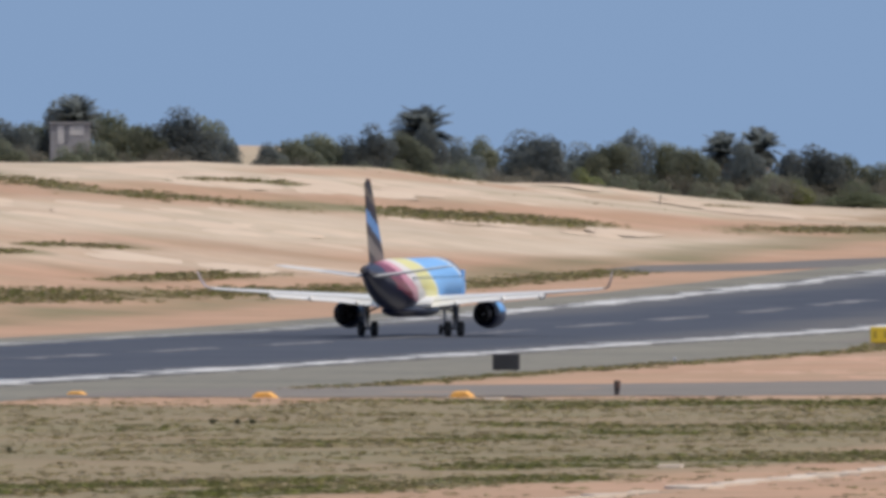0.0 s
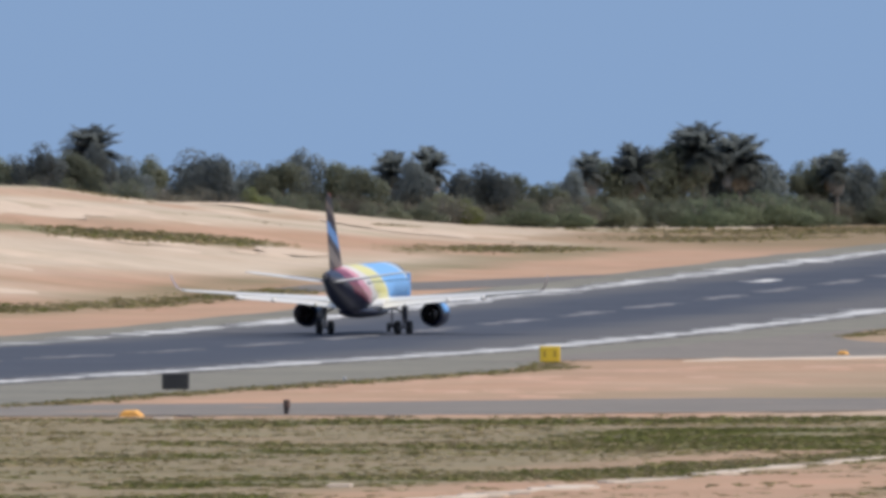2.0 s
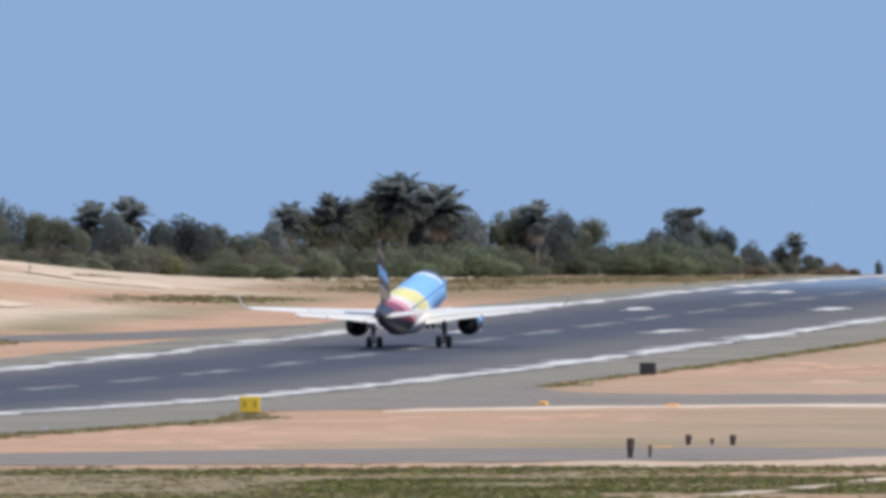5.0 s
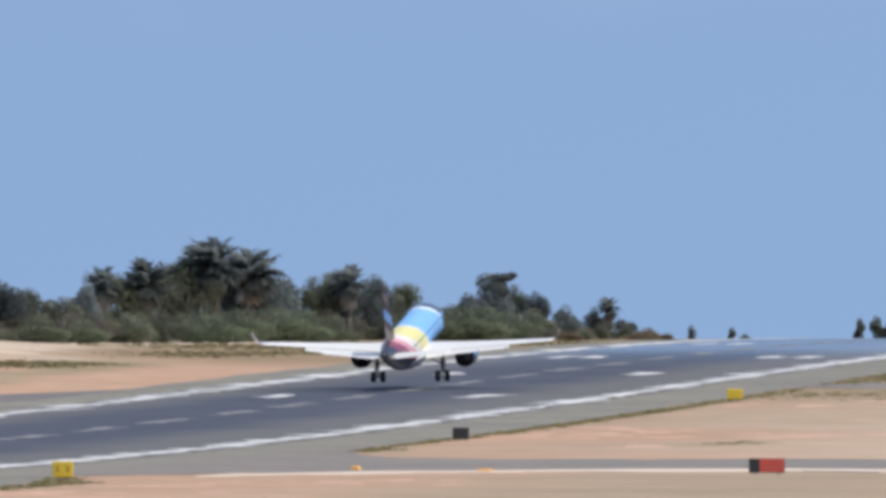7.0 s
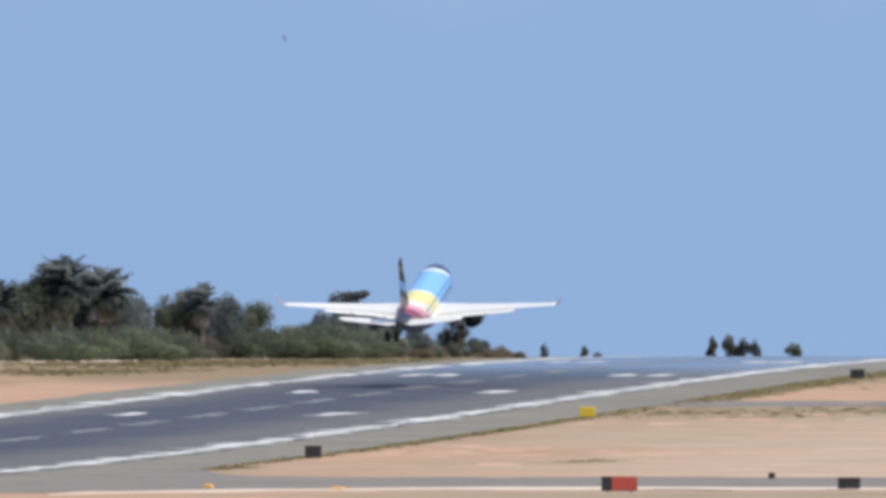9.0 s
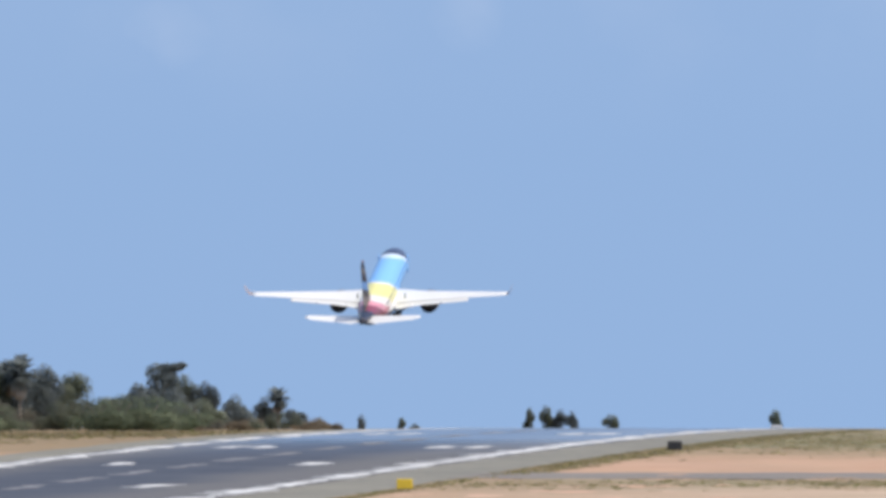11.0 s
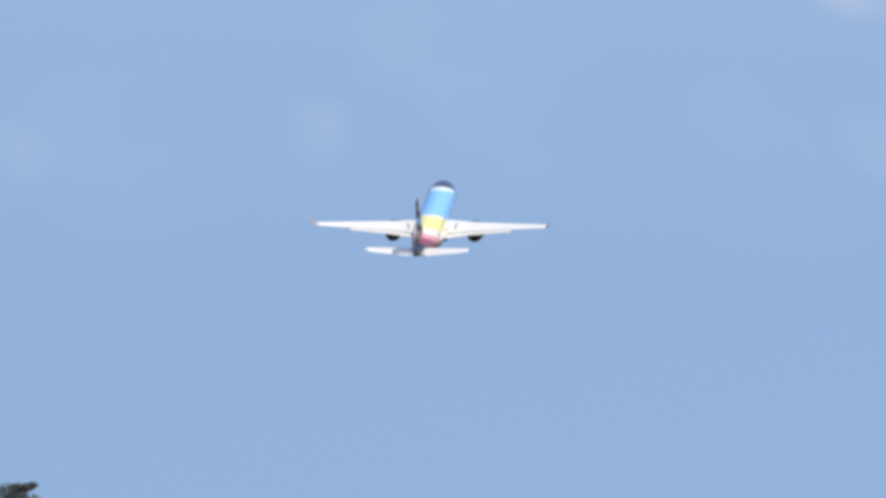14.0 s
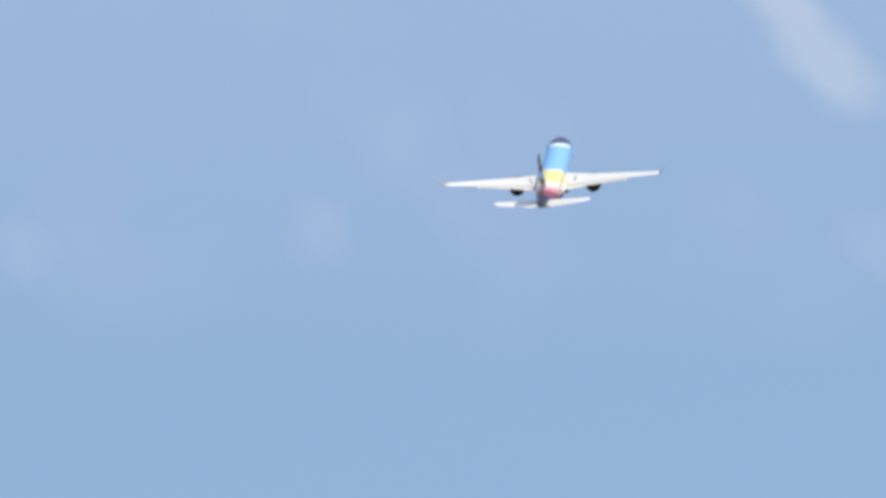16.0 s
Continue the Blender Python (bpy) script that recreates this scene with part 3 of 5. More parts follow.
SHOULDER_EDGE = ((700, -176.0), (980, -174.5), (1030, -169.2), (1230, -169.2), (1295, -175.5), (1340, -176.8), (2700, -176.8))
TAXI_NEAR = ((-178.0, 1284.0), (-175.0, 1293.0), (-169.5, 1306.0), (-157.0, 1329.0), (-145.0, 1344.0), (-120.0, 1348.0), (300.0, 1348.0))
TAXI_FAR = ((-178.0, 1500.0), (-176.4, 1468.0), (-174.6, 1450.0), (-171.5, 1430.0), (-167.0, 1418.0), (-160.0, 1412.0), (300.0, 1410.0))
KERB_NEAR = tuple((x, y - 16.0) for x, y in TAXI_NEAR)
LANE_NEAR = ((-178.0, 979.0), (-165.0, 980.0), (-150.0, 986.0), (-135.0, 997.0), (-115.0, 1018.0), (-105.0, 1030.0), (300.0, 1034.0))
LANE_FAR = ((-178.0, 1010.0), (-171.0, 1017.0), (-164.0, 1034.0), (-153.0, 1047.0), (-140.0, 1066.0), (-125.0, 1074.0), (300.0, 1078.0))
PAD_NEAR = ((-254.0, 1693.0), (-250.0, 1691.0), (-241.0, 1705.0), (-236.0, 1732.0))
PAD_FAR = ((-254.0, 1708.0), (-249.6, 1738.0), (-241.0, 1776.0), (-236.0, 1795.0))
tagged(ribbon("road_shoulder", -237.5, -177.0, 700, 2700, 0.04, M_SHOULDER, wave=1.2, edge=SHOULDER_EDGE),
       "weathered grey asphalt shoulders along both runway edges", "shoulder", kind="structure")
runway = tagged(ribbon("road_runway", -230.3, -186.2, 700, 2700, 0.10, M_TARMAC, thick=0.3),
                "dark blue-grey asphalt runway with white markings", "runway", kind="structure")
tagged(strip_across("road_taxiway", -178.0, 300, TAXI_NEAR, TAXI_FAR, 0.05, M_TAXI, wave=3.0), "pale grey concrete taxiway that joins the runway", "taxiway", kind="structure")
tagged(strip_across("road_service", -176.0, 300, LANE_NEAR, LANE_FAR, 0.06, M_TAXI, wave=5.0), "narrow grey service road across the sandy field", "road", kind="structure")
tagged(strip_across("road_exit", -177.5, 300, 1800, 1836, 0.05, M_TAXI, wave=4.0), "grey taxiway near the crest of the runway", "taxiway", kind="structure")
tagged(strip_across("road_pad", -253.5, -236.5, PAD_NEAR, PAD_FAR, 0.05, M_PAD, wave=4.0), "grey paved turning pad on the far side of the runway", "taxiway", kind="structure")
drain = tagged(ribbon("trim_drain", -104.4, -103.5, 640, 1000, 0.02, M_DRAB, step=3.0, wave=0.9, slant=0.031), "pale broken concrete drain edge across dry grass", "drain", kind="structure")
laid = random.Random(5)
dy = 640.0
while dy < 985:
    dl = laid.uniform(8, 32)
    ribbon("drain_slab", -104.4 + laid.uniform(-.12, .12), -103.6 + laid.uniform(-.12, .12), dy, min(dy + dl, 1000), 0.08, M_PALE, step=1.0, wave=1.3, reach=3.0, parent=drain, slant=0.031)
    dy += dl + laid.uniform(1, 14)
tagged(strip_across("trim_kerb", -166, 300, KERB_NEAR, TAXI_NEAR, 0.065, M_PALE, wave=9.0), "pale sandy edge along the taxiway", "edge", kind="structure")


def mark(x0, x1, y0, y1, mat=M_PAINT, name="marking", wave=2.0):
    ribbon(name, x0, x1, y0, y1, 0.125, mat, step=2.0, thick=0.02, parent=runway, wave=wave, reach=2.4)


mark(-188.9, -187.1, 705, 2690, name="edge_line", wave=3.6)
mark(-229.2, -227.5, 705, 1430, M_WORN, "edge_line", 3.6)
mark(-229.2, -227.5, 1430, 2690, name="edge_line", wave=3.6)
for i in range(34):
    mark(-210.6, -209.2, 904 + 43.5 * i, 930 + 43.5 * i, M_DASH, "centre_dash")
for y in (1739, 1876, 2004, 2150):
    for s in (-1, 1):
        for k in range(2 if y > 2000 else 1):
            c = -208.5 + s * (9.2 + 3.6 * k)
            mark(c - 0.9, c + 0.9, y + 3, y + 20, M_PAINT, "touchdown_mark")


# ---------------------------------------------------------------- signs and markers beside the runway
def board(name, x, y, w, h, mat, label, category, legs=2, depth=0.22, second=None, split=0.0, glyphs=0):
    """A squat sign on short legs; its face looks back along -Y."""
    t = empty(name, pose(x, y, land(x, y)))
    z0 = 0.14
    part("panel", box(bmesh.new(), -w / 2, w / 2, -depth / 2, depth / 2, z0, h, 0.04), mat, t)
    part("rim", box(bmesh.new(), -w / 2 - 0.03, w / 2 + 0.03, -depth / 2 + 0.05, depth / 2 - 0.05, z0 - 0.03, h + 0.03, 0.02), M_BLACK if mat is not M_YELLOW else M_YELLOW, t)
    for i in range(legs):
        lx = -w * 0.33 + i * w * 0.66 / max(legs - 1, 1)
        part("leg", rod(bmesh.new(), (lx, 0, -0.15), (lx, 0, z0 + 0.05), 0.05), M_STEEL, t)
    if second:
        part("dark_panel", box(bmesh.new(), -w / 2 - 0.01, -w / 2 + w * split, -depth / 2 - 0.02, depth / 2 + 0.02, z0, h + 0.01, 0.03), second, t)
    for i in range(glyphs):
        gx = -w * 0.26 + i * w * 0.52 / max(glyphs - 1, 1)
        part("bar", box(bmesh.new(), gx - w * 0.07, gx + w * 0.07, -depth / 2 - 0.012, -depth / 2 + 0.01, z0 + (h - z0) * 0.3, z0 + (h - z0) * 0.75), M_OCHRE, t)
    return tagged(t, label, category)


board("runway_sign", -171.1, 1105, 1.45, 1.0, M_BLACK, "black back of a squat runway sign beside the shoulder", "sign", depth=0.5)
board("runway_sign", -174.4, 1518, 1.2, 0.98, M_BLACK, "small black back of a runway sign on the soil edge", "sign", depth=0.5)
board("runway_sign", -173.3, 1993, 1.4, 0.95, M_BLACK, "far black back of a runway sign near the crest", "sign", depth=0.5)
board("runway_sign", -116.4, 1332, 1.45, 0.85, M_BLACK, "black back of a taxiway sign on pale soil", "sign", depth=0.5)
board("distance_sign", -172.8, 1276, 1.3, 1.12, M_YELLOW, "yellow runway distance sign with faint dark characters", "sign", glyphs=2)
board("distance_sign", -174.9, 1735, 1.35, 0.98, M_YELLOW, "yellow runway sign further up the slope", "sign")
board("holding_sign", -130.3, 1314, 2.35, 1.05, M_RED, "red taxiway holding sign with a black end panel", "sign", depth=0.3, second=M_BLACK, split=0.3)
board("edge_light", -127.8, 1399, 0.42, 0.5, M_BLACK, "small dark light box beside the taxiway", "light", legs=1)


def post(x, y, w, h, label):
    t = empty("marker_post", pose(x, y, land(x, y), 0, 2, 0))
    bm = loft(bmesh.new(), [[(a * w * s, b * w * s, z) for a, b in ((-.5, -.5), (.5, -.5), (.5, .5), (-.5, .5))] for z, s in ((-0.2, 0.8), (h * 0.35, 0.75), (h * 0.5, 0.95), (h * 0.92, 1.0), (h, 0.85))])
    part("shaft", bm, M_POST, t)
    # a redder slab on the right paints in the post's sunlit side
    part("lit_side", box(bmesh.new(), -w * 0.1, w * 0.54, -w * 0.54, w * 0.3, h * 0.5, h * 0.9, 0.01), M_POST_LIT, t, "rust-red right half, coloured as the sunlit side")
    return tagged(t, label, "post", "marker posts by the service road")


post(-147.9, 992, 0.30, 0.80, "dark weathered marker post beside the service road")
post(-118.7, 1025, 0.36, 1.10, "tall dark marker post with a rust-red side")
post(-123.3, 1093, 0.33, 0.58, "short dark marker post on pale soil")
post(-120.8, 1093, 0.33, 0.58, "short dark marker post on pale soil")
post(-122.3, 1096, 0.2, 0.35, "thin dark marker stub on pale soil")
post(-118.0, 1028, 0.16, 0.7, "thin rust-red marker stub")


def wedge(x, y, w, h, label):
    t = empty("edge_marker", pose(x, y, land(x, y)))
    prof = ((-0.5, 0.0), (-0.42, 0.55), (-0.25, 0.95), (0.2, 1.0), (0.42, 0.45), (0.5, 0.0))
    part("shell", loft(bmesh.new(), [[(a * w * s, yy, b * h * s - 0.02) for a, b in prof] for yy, s in ((-0.45, 0.8), (-0.3, 1.0), (0.3, 1.0), (0.45, 0.8))]), M_ORANGE, t)
    part("base_plate", box(bmesh.new(), -w * 0.56, w * 0.56, -0.5, 0.5, -0.08, 0.035, 0.01), M_PALE, t)
    return tagged(t, label, "marker", "orange edge markers")


for x, y, w, h in ((-163.9, 979, 1.35, 0.36), (-154.3, 982, 1.3, 0.40), (-175.3, 989, 1.1, 0.26)):
    wedge(x, y, w, h, "low orange edge marker on the grass verge")
wedge(-160.7, 1336, 0.85, 0.38, "small pale orange marker at the taxiway corner")
wedge(-151.1, 1330, 1.4, 0.25, "low faded orange marker by the taxiway edge")
wedge(-122.8, 1076, 1.8, 0.14, "flat orange edge marker beside the posts")


def slab(x, y, w, d, h, label):
    t = empty("concrete_slab", pose(x, y, land(x, y), 0, 0, 4))
    part("block", box(bmesh.new(), -w / 2, w / 2, -d / 2, d / 2, -0.15, h, 0.02), M_PALE, t)
    return tagged(t, label, "slab")


slab(-111.2, 760, 0.95, 1.6, 0.12, "pale concrete cover slab in green grass")
slab(-151.6, 975, 0.9, 1.4, 0.12, "pale concrete footing beside an orange marker")


def stub_light(x, y):
    t = empty("edge_light", pose(x, y, land(x, y)))
    part("stem", rod(bmesh.new(), (0, 0, -0.1), (0, 0, 0.16), 0.05, 0.04, 10), M_GREY, t)
    part("lens_cap", loft(bmesh.new(), [[(r * math.cos(a * math.tau / 12), r * math.sin(a * math.tau / 12), z) for a in range(12)] for z, r in ((0.12, 0.08), (0.17, 0.10), (0.24, 0.09), (0.28, 0.03))]), M_GREY, t, "pale domed cap", True)
    return tagged(t, "small pale grey domed runway edge light", "light")


stub_light(-169.6, 1161)


def weed(x, y, h, seed):
    """A dark upright weed: a fan of leaning blades."""
    rnd = random.Random(seed)
    t = empty("weed", pose(x, y, land(x, y)))
    verts, faces = [], []
    for _ in range(70):
        a, r = rnd.uniform(0, math.tau), rnd.uniform(0.0, 0.75) * h
        tip = Vector((math.cos(a) * r, math.sin(a) * r, h * rnd.uniform(0.45, 1.0)))
        foot = tip * 0.25
        foot.z = -0.03
        side = Vector((-math.sin(a), math.cos(a), 0)) * 0.07 * h
        k = len(verts)
        verts.extend((foot - side, foot + side, tip + side * 1.6, tip - side * 1.6))
        faces.append((k, k + 1, k + 2, k + 3))
    raw("blades", verts, faces, M_WEED, t)
    return tagged(t, "small dark weed clump in dry field grass", "weed", "weeds in the field")


for i, (x, y, h) in enumerate(((-149.9, 881, 0.28), (-148.6, 880, 0.26), (-147.9, 880, 0.28), (-144.1, 797, 0.2))):
    weed(x, y, h, 100 + i)


def stake(x, y, h):
    t = empty("stake", pose(x, y, land(x, y), 0, 3, 0))
    part("shaft", rod(bmesh.new(), (0, 0, -0.3), (0.02, 0, h), 0.09, 0.07, 8), M_DRAB, t)
    part("cap", rod(bmesh.new(), (0.02, 0, h - 0.02), (0.02, 0, h + 0.06), 0.11, 0.09, 8), M_DRAB, t)
    return tagged(t, "weathered drab stake standing in dune sand", "post")


stake(-284.6, 1938, 0.8)


# ---------------------------------------------------------------- grass and scrub
def grass_tufts():
    rnd = random.Random(7)
    kinds = {"grass": ([], []), "green_grass": ([], [])}

    def tuft(kind, x, y, h, spread):
        """A low clump: a few leaning sprays of blades that meet at the root."""
        verts, faces = kinds[kind]
        z = land(x, y)
        root = len(verts)
        verts.append((x, y, z - 0.04))
        for _ in range(4):
            dx, dy = rnd.uniform(-1, 1) * spread, rnd.uniform(-1, 1) * spread * 1.5
            hh, w = h * rnd.uniform(0.4, 1.0), spread * rnd.uniform(0.25, 0.6)
            k = len(verts)
            verts.extend(((x + dx - w, y + dy, z + hh * 0.4), (x + dx, y + dy + 0.6 * hh, z + hh), (x + dx + w, y + dy, z + hh * 0.35)))
            faces.append((root, k + 2, k + 1, k))

    # the field before the service road
    for _ in range(120000):
        y = 650 + 345 * rnd.random() ** 0.85
        x = y * math.tan(rnd.uniform(-0.195, -0.075))
        if abs(x + 104 - 0.031 * (y - 692)) < 1.4:
            continue
        g = cover(x, y)[0]
        if rnd.random() < 0.03 + 0.2 * g + 0.6 * max(g - 0.4, 0.0):
            green = rnd.random() < (g - 0.35) * 2.2
            tuft("green_grass" if green else "grass", x, y, rnd.uniform(0.03, 0.08) + 0.07 * min(g, 1) * rnd.random(), rnd.uniform(0.12, 0.5))
    # the strips on the dunes and along the verge
    for x0, y0, x1, y1, half, power in STRIPS:
        length = math.hypot(x1 - x0, (y1 - y0))
        for _ in range(int(length * half * (4.5 if x0 > -200 else 8.0 if y0 < 1960 else 2.5) * power)):
            t = min(max(rnd.gauss(0.5, 0.32), -0.05), 1.05)
            x, y = x0 + t * (x1 - x0) + rnd.gauss(0, half * 0.5), y0 + t * (y1 - y0) + rnd.gauss(0, half * 2.0)
            if abs(x + 207) > 30.5 and rnd.random() < 0.25 + power + 0.8 * fbm(x, y, 20.0):
                tuft("green_grass" if rnd.random() < (0.26 if y < 1840 else 0.08) else "grass", x, y, rnd.uniform(0.04, 0.13) if x > -200 else rnd.uniform(0.05, 0.24) * (1 - 0.5 * abs(2 * t - 1) ** 3), rnd.uniform(0.2, 0.7))
    tagged(raw("grass", *kinds["grass"], M_GRASS), "dry straw-olive grass in low tufts on sandy soil", "grass", kind="stuff")
    tagged(raw("green_grass", *kinds["green_grass"], M_GREEN), "greener low grass along the verge and drain", "grass", kind="stuff")


grass_tufts()


def hummocks():
    """Low wind-blown heaps of sand on the dunes and soft clods on the soil."""
    rnd = random.Random(17)
    sets = {"sand_heaps": ([], []), "soil_clods": ([], [])}

    def heap(kind, x, y, w, h):
        verts, faces = sets[kind]
        k = len(verts)
        verts.append((x, y, land(x, y) + h))
        for r, e in ((0.35, 0.8), (0.7, 0.35), (1.0, -0.25)):
            for i in range(8):
                a = math.tau * i / 8
                q = r * rnd.uniform(0.8, 1.2)
                vx, vy = x + math.cos(a) * w * q, y + math.sin(a) * w * 2.5 * q
                verts.append((vx, vy, land(vx, vy) + h * e * rnd.uniform(0.75, 1.2) - (0.06 if e < 0 else 0)))
        for i in range(8):
            j = (i + 1) % 8
            faces.append((k, k + 1 + i, k + 1 + j))
            for c in (1, 9):
                faces.append((k + c + i, k + c + 8 + i, k + c + 8 + j, k + c + j))

    for _ in range(1500):
        y = rnd.uniform(1380, 2080)
        x = -246 - 95 * rnd.random()
        up = dune(x, y)
        if up > 0.9 and cover(x, y)[1] > 0.65 and fbm(x, y, 30.0, 4.0) + 0.12 * up > 0.25:
            heap("sand_heaps", x, y, rnd.uniform(1.0, 4.5), rnd.uniform(0.03, 0.10) * (1 + 0.06 * up))
    for _ in range(2600):
        y = rnd.uniform(1060, 1780)
        x = rnd.uniform(-173, -85)
        if not (1285 < y < 1475) and cover(x, y)[2] < 0.4 and cover(x, y)[1] < 0.4 and fbm(x, y, 26.0, 6.0) > 0.05:
            heap("soil_clods", x, y, rnd.uniform(0.5, 2.2), rnd.uniform(0.015, 0.045))
    tagged(raw("sand_heaps", *sets["sand_heaps"], M_HEAP, smooth=True), "low wind-blown heaps of pale sand on the dunes", "sand", kind="stuff")
    tagged(raw("soil_clods", *sets["soil_clods"], M_CLOD, smooth=True), "soft low clods of pink soil beside the runway", "soil", kind="stuff")


hummocks()


# ---------------------------------------------------------------- trees
def leaf_cloud(rnd, lobes, count, size):
    """Many small leaf sprays through a set of lobes (centre, radii)."""
    verts, faces = [], []
    for _ in range(count):
        (cx, cy, cz), (rx, ry, rz) = rnd.choice(lobes)
        d = Vector((rnd.gauss(0, 1), rnd.gauss(0, 1), rnd.gauss(0, 1))).normalized()
        r = 1.06 - 0.5 * rnd.random() ** 2
        p = Vector((cx + d.x * rx * r, cy + d.y * ry * r, cz + d.z * rz * r))
        if p.z < 0.02:
            p.z = rnd.uniform(0.02, 0.1)
        face = (d + 0.55 * Vector((rnd.uniform(-1, 1), rnd.uniform(-1, 1), rnd.uniform(-0.6, 1.4)))).normalized()
        u = face.cross(Vector((rnd.uniform(-1, 1), rnd.uniform(-1, 1), rnd.uniform(-1, 1)))).normalized() * size * rnd.uniform(0.5, 1.3)
        w = u.cross(face).normalized() * size * rnd.uniform(0.35, 0.8)
        k = len(verts)
        verts.extend((p - u * 0.4, p + w * 0.6, p + u, p - w * 0.6))
        faces.append((k, k + 1, k + 2, k + 3))
    return verts, faces


def broad_tree(seed, mat, wide=1.0, low=False):
    """A unit tree, one metre high, with a leaning trunk and a lobed crown."""
    rnd = random.Random(seed)
    t = empty("tree" if not low else "bush")
    bm = bmesh.new()
    rod(bm, (0, 0, -0.05), (0.03, 0, 0.35), 0.035, 0.026, 7)
    rod(bm, (0.03, 0, 0.33), (0.12 * wide, 0.03, 0.62), 0.024, 0.012, 6)
    rod(bm, (0.03, 0, 0.33), (-0.13 * wide, -0.02, 0.66), 0.022, 0.012, 6)
    part("trunk", bm, M_TRUNK, t)
    lobes = []
    for _ in range(9):
        a, r = rnd.uniform(0, math.tau), rnd.uniform(0.0, 0.36) * wide
        cz = rnd.uniform(0.16, 0.4) if low else rnd.uniform(0.3, 0.78)
        q = rnd.uniform(0.13, 0.23)
        lobes.append(((math.cos(a) * r, math.sin(a) * r, cz), (q * wide * 1.1, q * wide * 1.1, min(q, 0.97 - cz))))
    lobes.append(((rnd.uniform(-.1, .1), 0, 0.74 if not low else 0.55), (0.2 * wide, 0.2 * wide, 0.24)))
    v, f = leaf_cloud(rnd, lobes, 4200, 0.046)
    raw("crown", v, f, mat, t)
    return t


def windswept_tree(seed):
    """A unit tree with a flat crown that streams to one side."""
    rnd = random.Random(seed)
    t = empty("tree")
    bm = bmesh.new()
    rod(bm, (-0.05, 0, -0.05), (0.0, 0, 0.5), 0.035, 0.024, 7)
    rod(bm, (0.0, 0, 0.48), (0.24, 0.02, 0.86), 0.022, 0.01, 6)
    rod(bm, (0.0, 0, 0.48), (-0.1, -0.02, 0.8), 0.022, 0.012, 6)
    part("trunk", bm, M_TRUNK, t)
    lobes = [((-0.06, 0, 0.84), (0.17, 0.16, 0.13)), ((0.10, 0.03, 0.90), (0.14, 0.12, 0.07)), ((0.24, 0.0, 0.92), (0.13, 0.10, 0.055)), ((0.33, 0.0, 0.95), (0.08, 0.06, 0.03)), ((0.12, 0, 0.76), (0.16, 0.15, 0.12)),
             ((-0.02, 0, 0.66), (0.20, 0.2, 0.16)), ((0.10, 0.0, 0.50), (0.26, 0.24, 0.18)), ((-0.12, 0.05, 0.42), (0.22, 0.22, 0.2)), ((0.22, 0.0, 0.36), (0.26, 0.22, 0.17)), ((0.0, 0.0, 0.25), (0.3, 0.28, 0.2))]
    v, f = leaf_cloud(rnd, lobes, 4200, 0.04)
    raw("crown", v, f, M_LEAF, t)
    return t


def palm(seed, trunk=0.62, dry=True):
    """A unit palm, one metre high: a ringed trunk and arched fronds with hanging leaflets."""
    rnd = random.Random(seed)
    t = empty("palm")
    rings = []
    for i in range(9):
        z = -0.05 + i * (trunk + 0.05) / 8
        r = 0.026 - 0.011 * i / 8 + (0.002 if i % 2 else 0)
        rings.append([(0.05 * (i / 8) ** 2 + r * math.cos(a * math.tau / 8), r * math.sin(a * math.tau / 8), z) for a in range(8)])
    part("trunk", loft(bmesh.new(), rings), M_TRUNK, t)
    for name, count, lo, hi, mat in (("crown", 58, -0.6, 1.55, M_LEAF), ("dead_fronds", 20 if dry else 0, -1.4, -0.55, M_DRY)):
        verts, faces = [], []
        for _ in range(count):
            a, up = rnd.uniform(0, math.tau), rnd.uniform(lo, hi)
            length = rnd.uniform(0.24, 0.34) * (0.85 if up < 0 else 1.0)
            p = Vector((0.05, 0, trunk))
            h = Vector((math.cos(a), math.sin(a), 0))
            side = Vector((-h.y, h.x, 0))
            for i in range(11):
                s = i / 10
                e = up - 0.62 * s * s
                d = h * math.cos(e) + Vector((0, 0, math.sin(e)))
                q = p + d * length / 11
                for sg in (-1, 1):
                    for half in (0.0, 0.5):
                        o = p.lerp(q, half)
                        w = (side * sg * 0.7 + d * 0.75 + Vector((0, 0, -0.4 * rnd.random()))) * 0.105 * (1.1 - 0.75 * abs(s - 0.4))
                        k = len(verts)
                        verts.extend((o, o + d * 0.022, o + w + d * 0.008, o + w))
                        faces.append((k, k + 1, k + 2, k + 3))
                p = q
        if count:
            raw(name, verts, faces, mat, t, "dry grey-brown hanging fronds" if name == "dead_fronds" else "")
    return t


def far_place(px, back=0.0):
    """Place on the line of trees behind the dunes, by bearing in units along the horizon."""
    y = 1950 + (px + 1447) * 0.143 + back
    x = y * math.tan((px - 4800) / 34833)
    return x, y


def top_height(pv, x, y):
    return 11.9 - (pv - 526) * math.hypot(x, y) / 34833 - land(x, y)


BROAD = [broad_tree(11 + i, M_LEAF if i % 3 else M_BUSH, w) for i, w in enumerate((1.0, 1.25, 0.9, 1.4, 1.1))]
LOW = [broad_tree(31 + i, M_BUSH if i != 1 else M_OLIVE, w, True) for i, w in enumerate((1.6, 2.1, 1.3))]
PALMS = [palm(51 + i, k) for i, k in enumerate((0.68, 0.73, 0.66))]
GREENS = [broad_tree(83, M_ROUND, 1.7, True), broad_tree(84, M_ROUND, 1.9, True)]
LIME = [broad_tree(81, M_LIME, 1.4, True)]
SCRUB = [broad_tree(71, M_SCRUB, 1.8, True), broad_tree(72, M_SCRUB, 1.5, True)]
for ob in BROAD + LOW + PALMS + SCRUB + LIME + GREENS:
    ob.location = (-600, 2600, land(-600, 2600))
    ob.scale = (6, 6, 6)
grown = random.Random(3)
used = set()


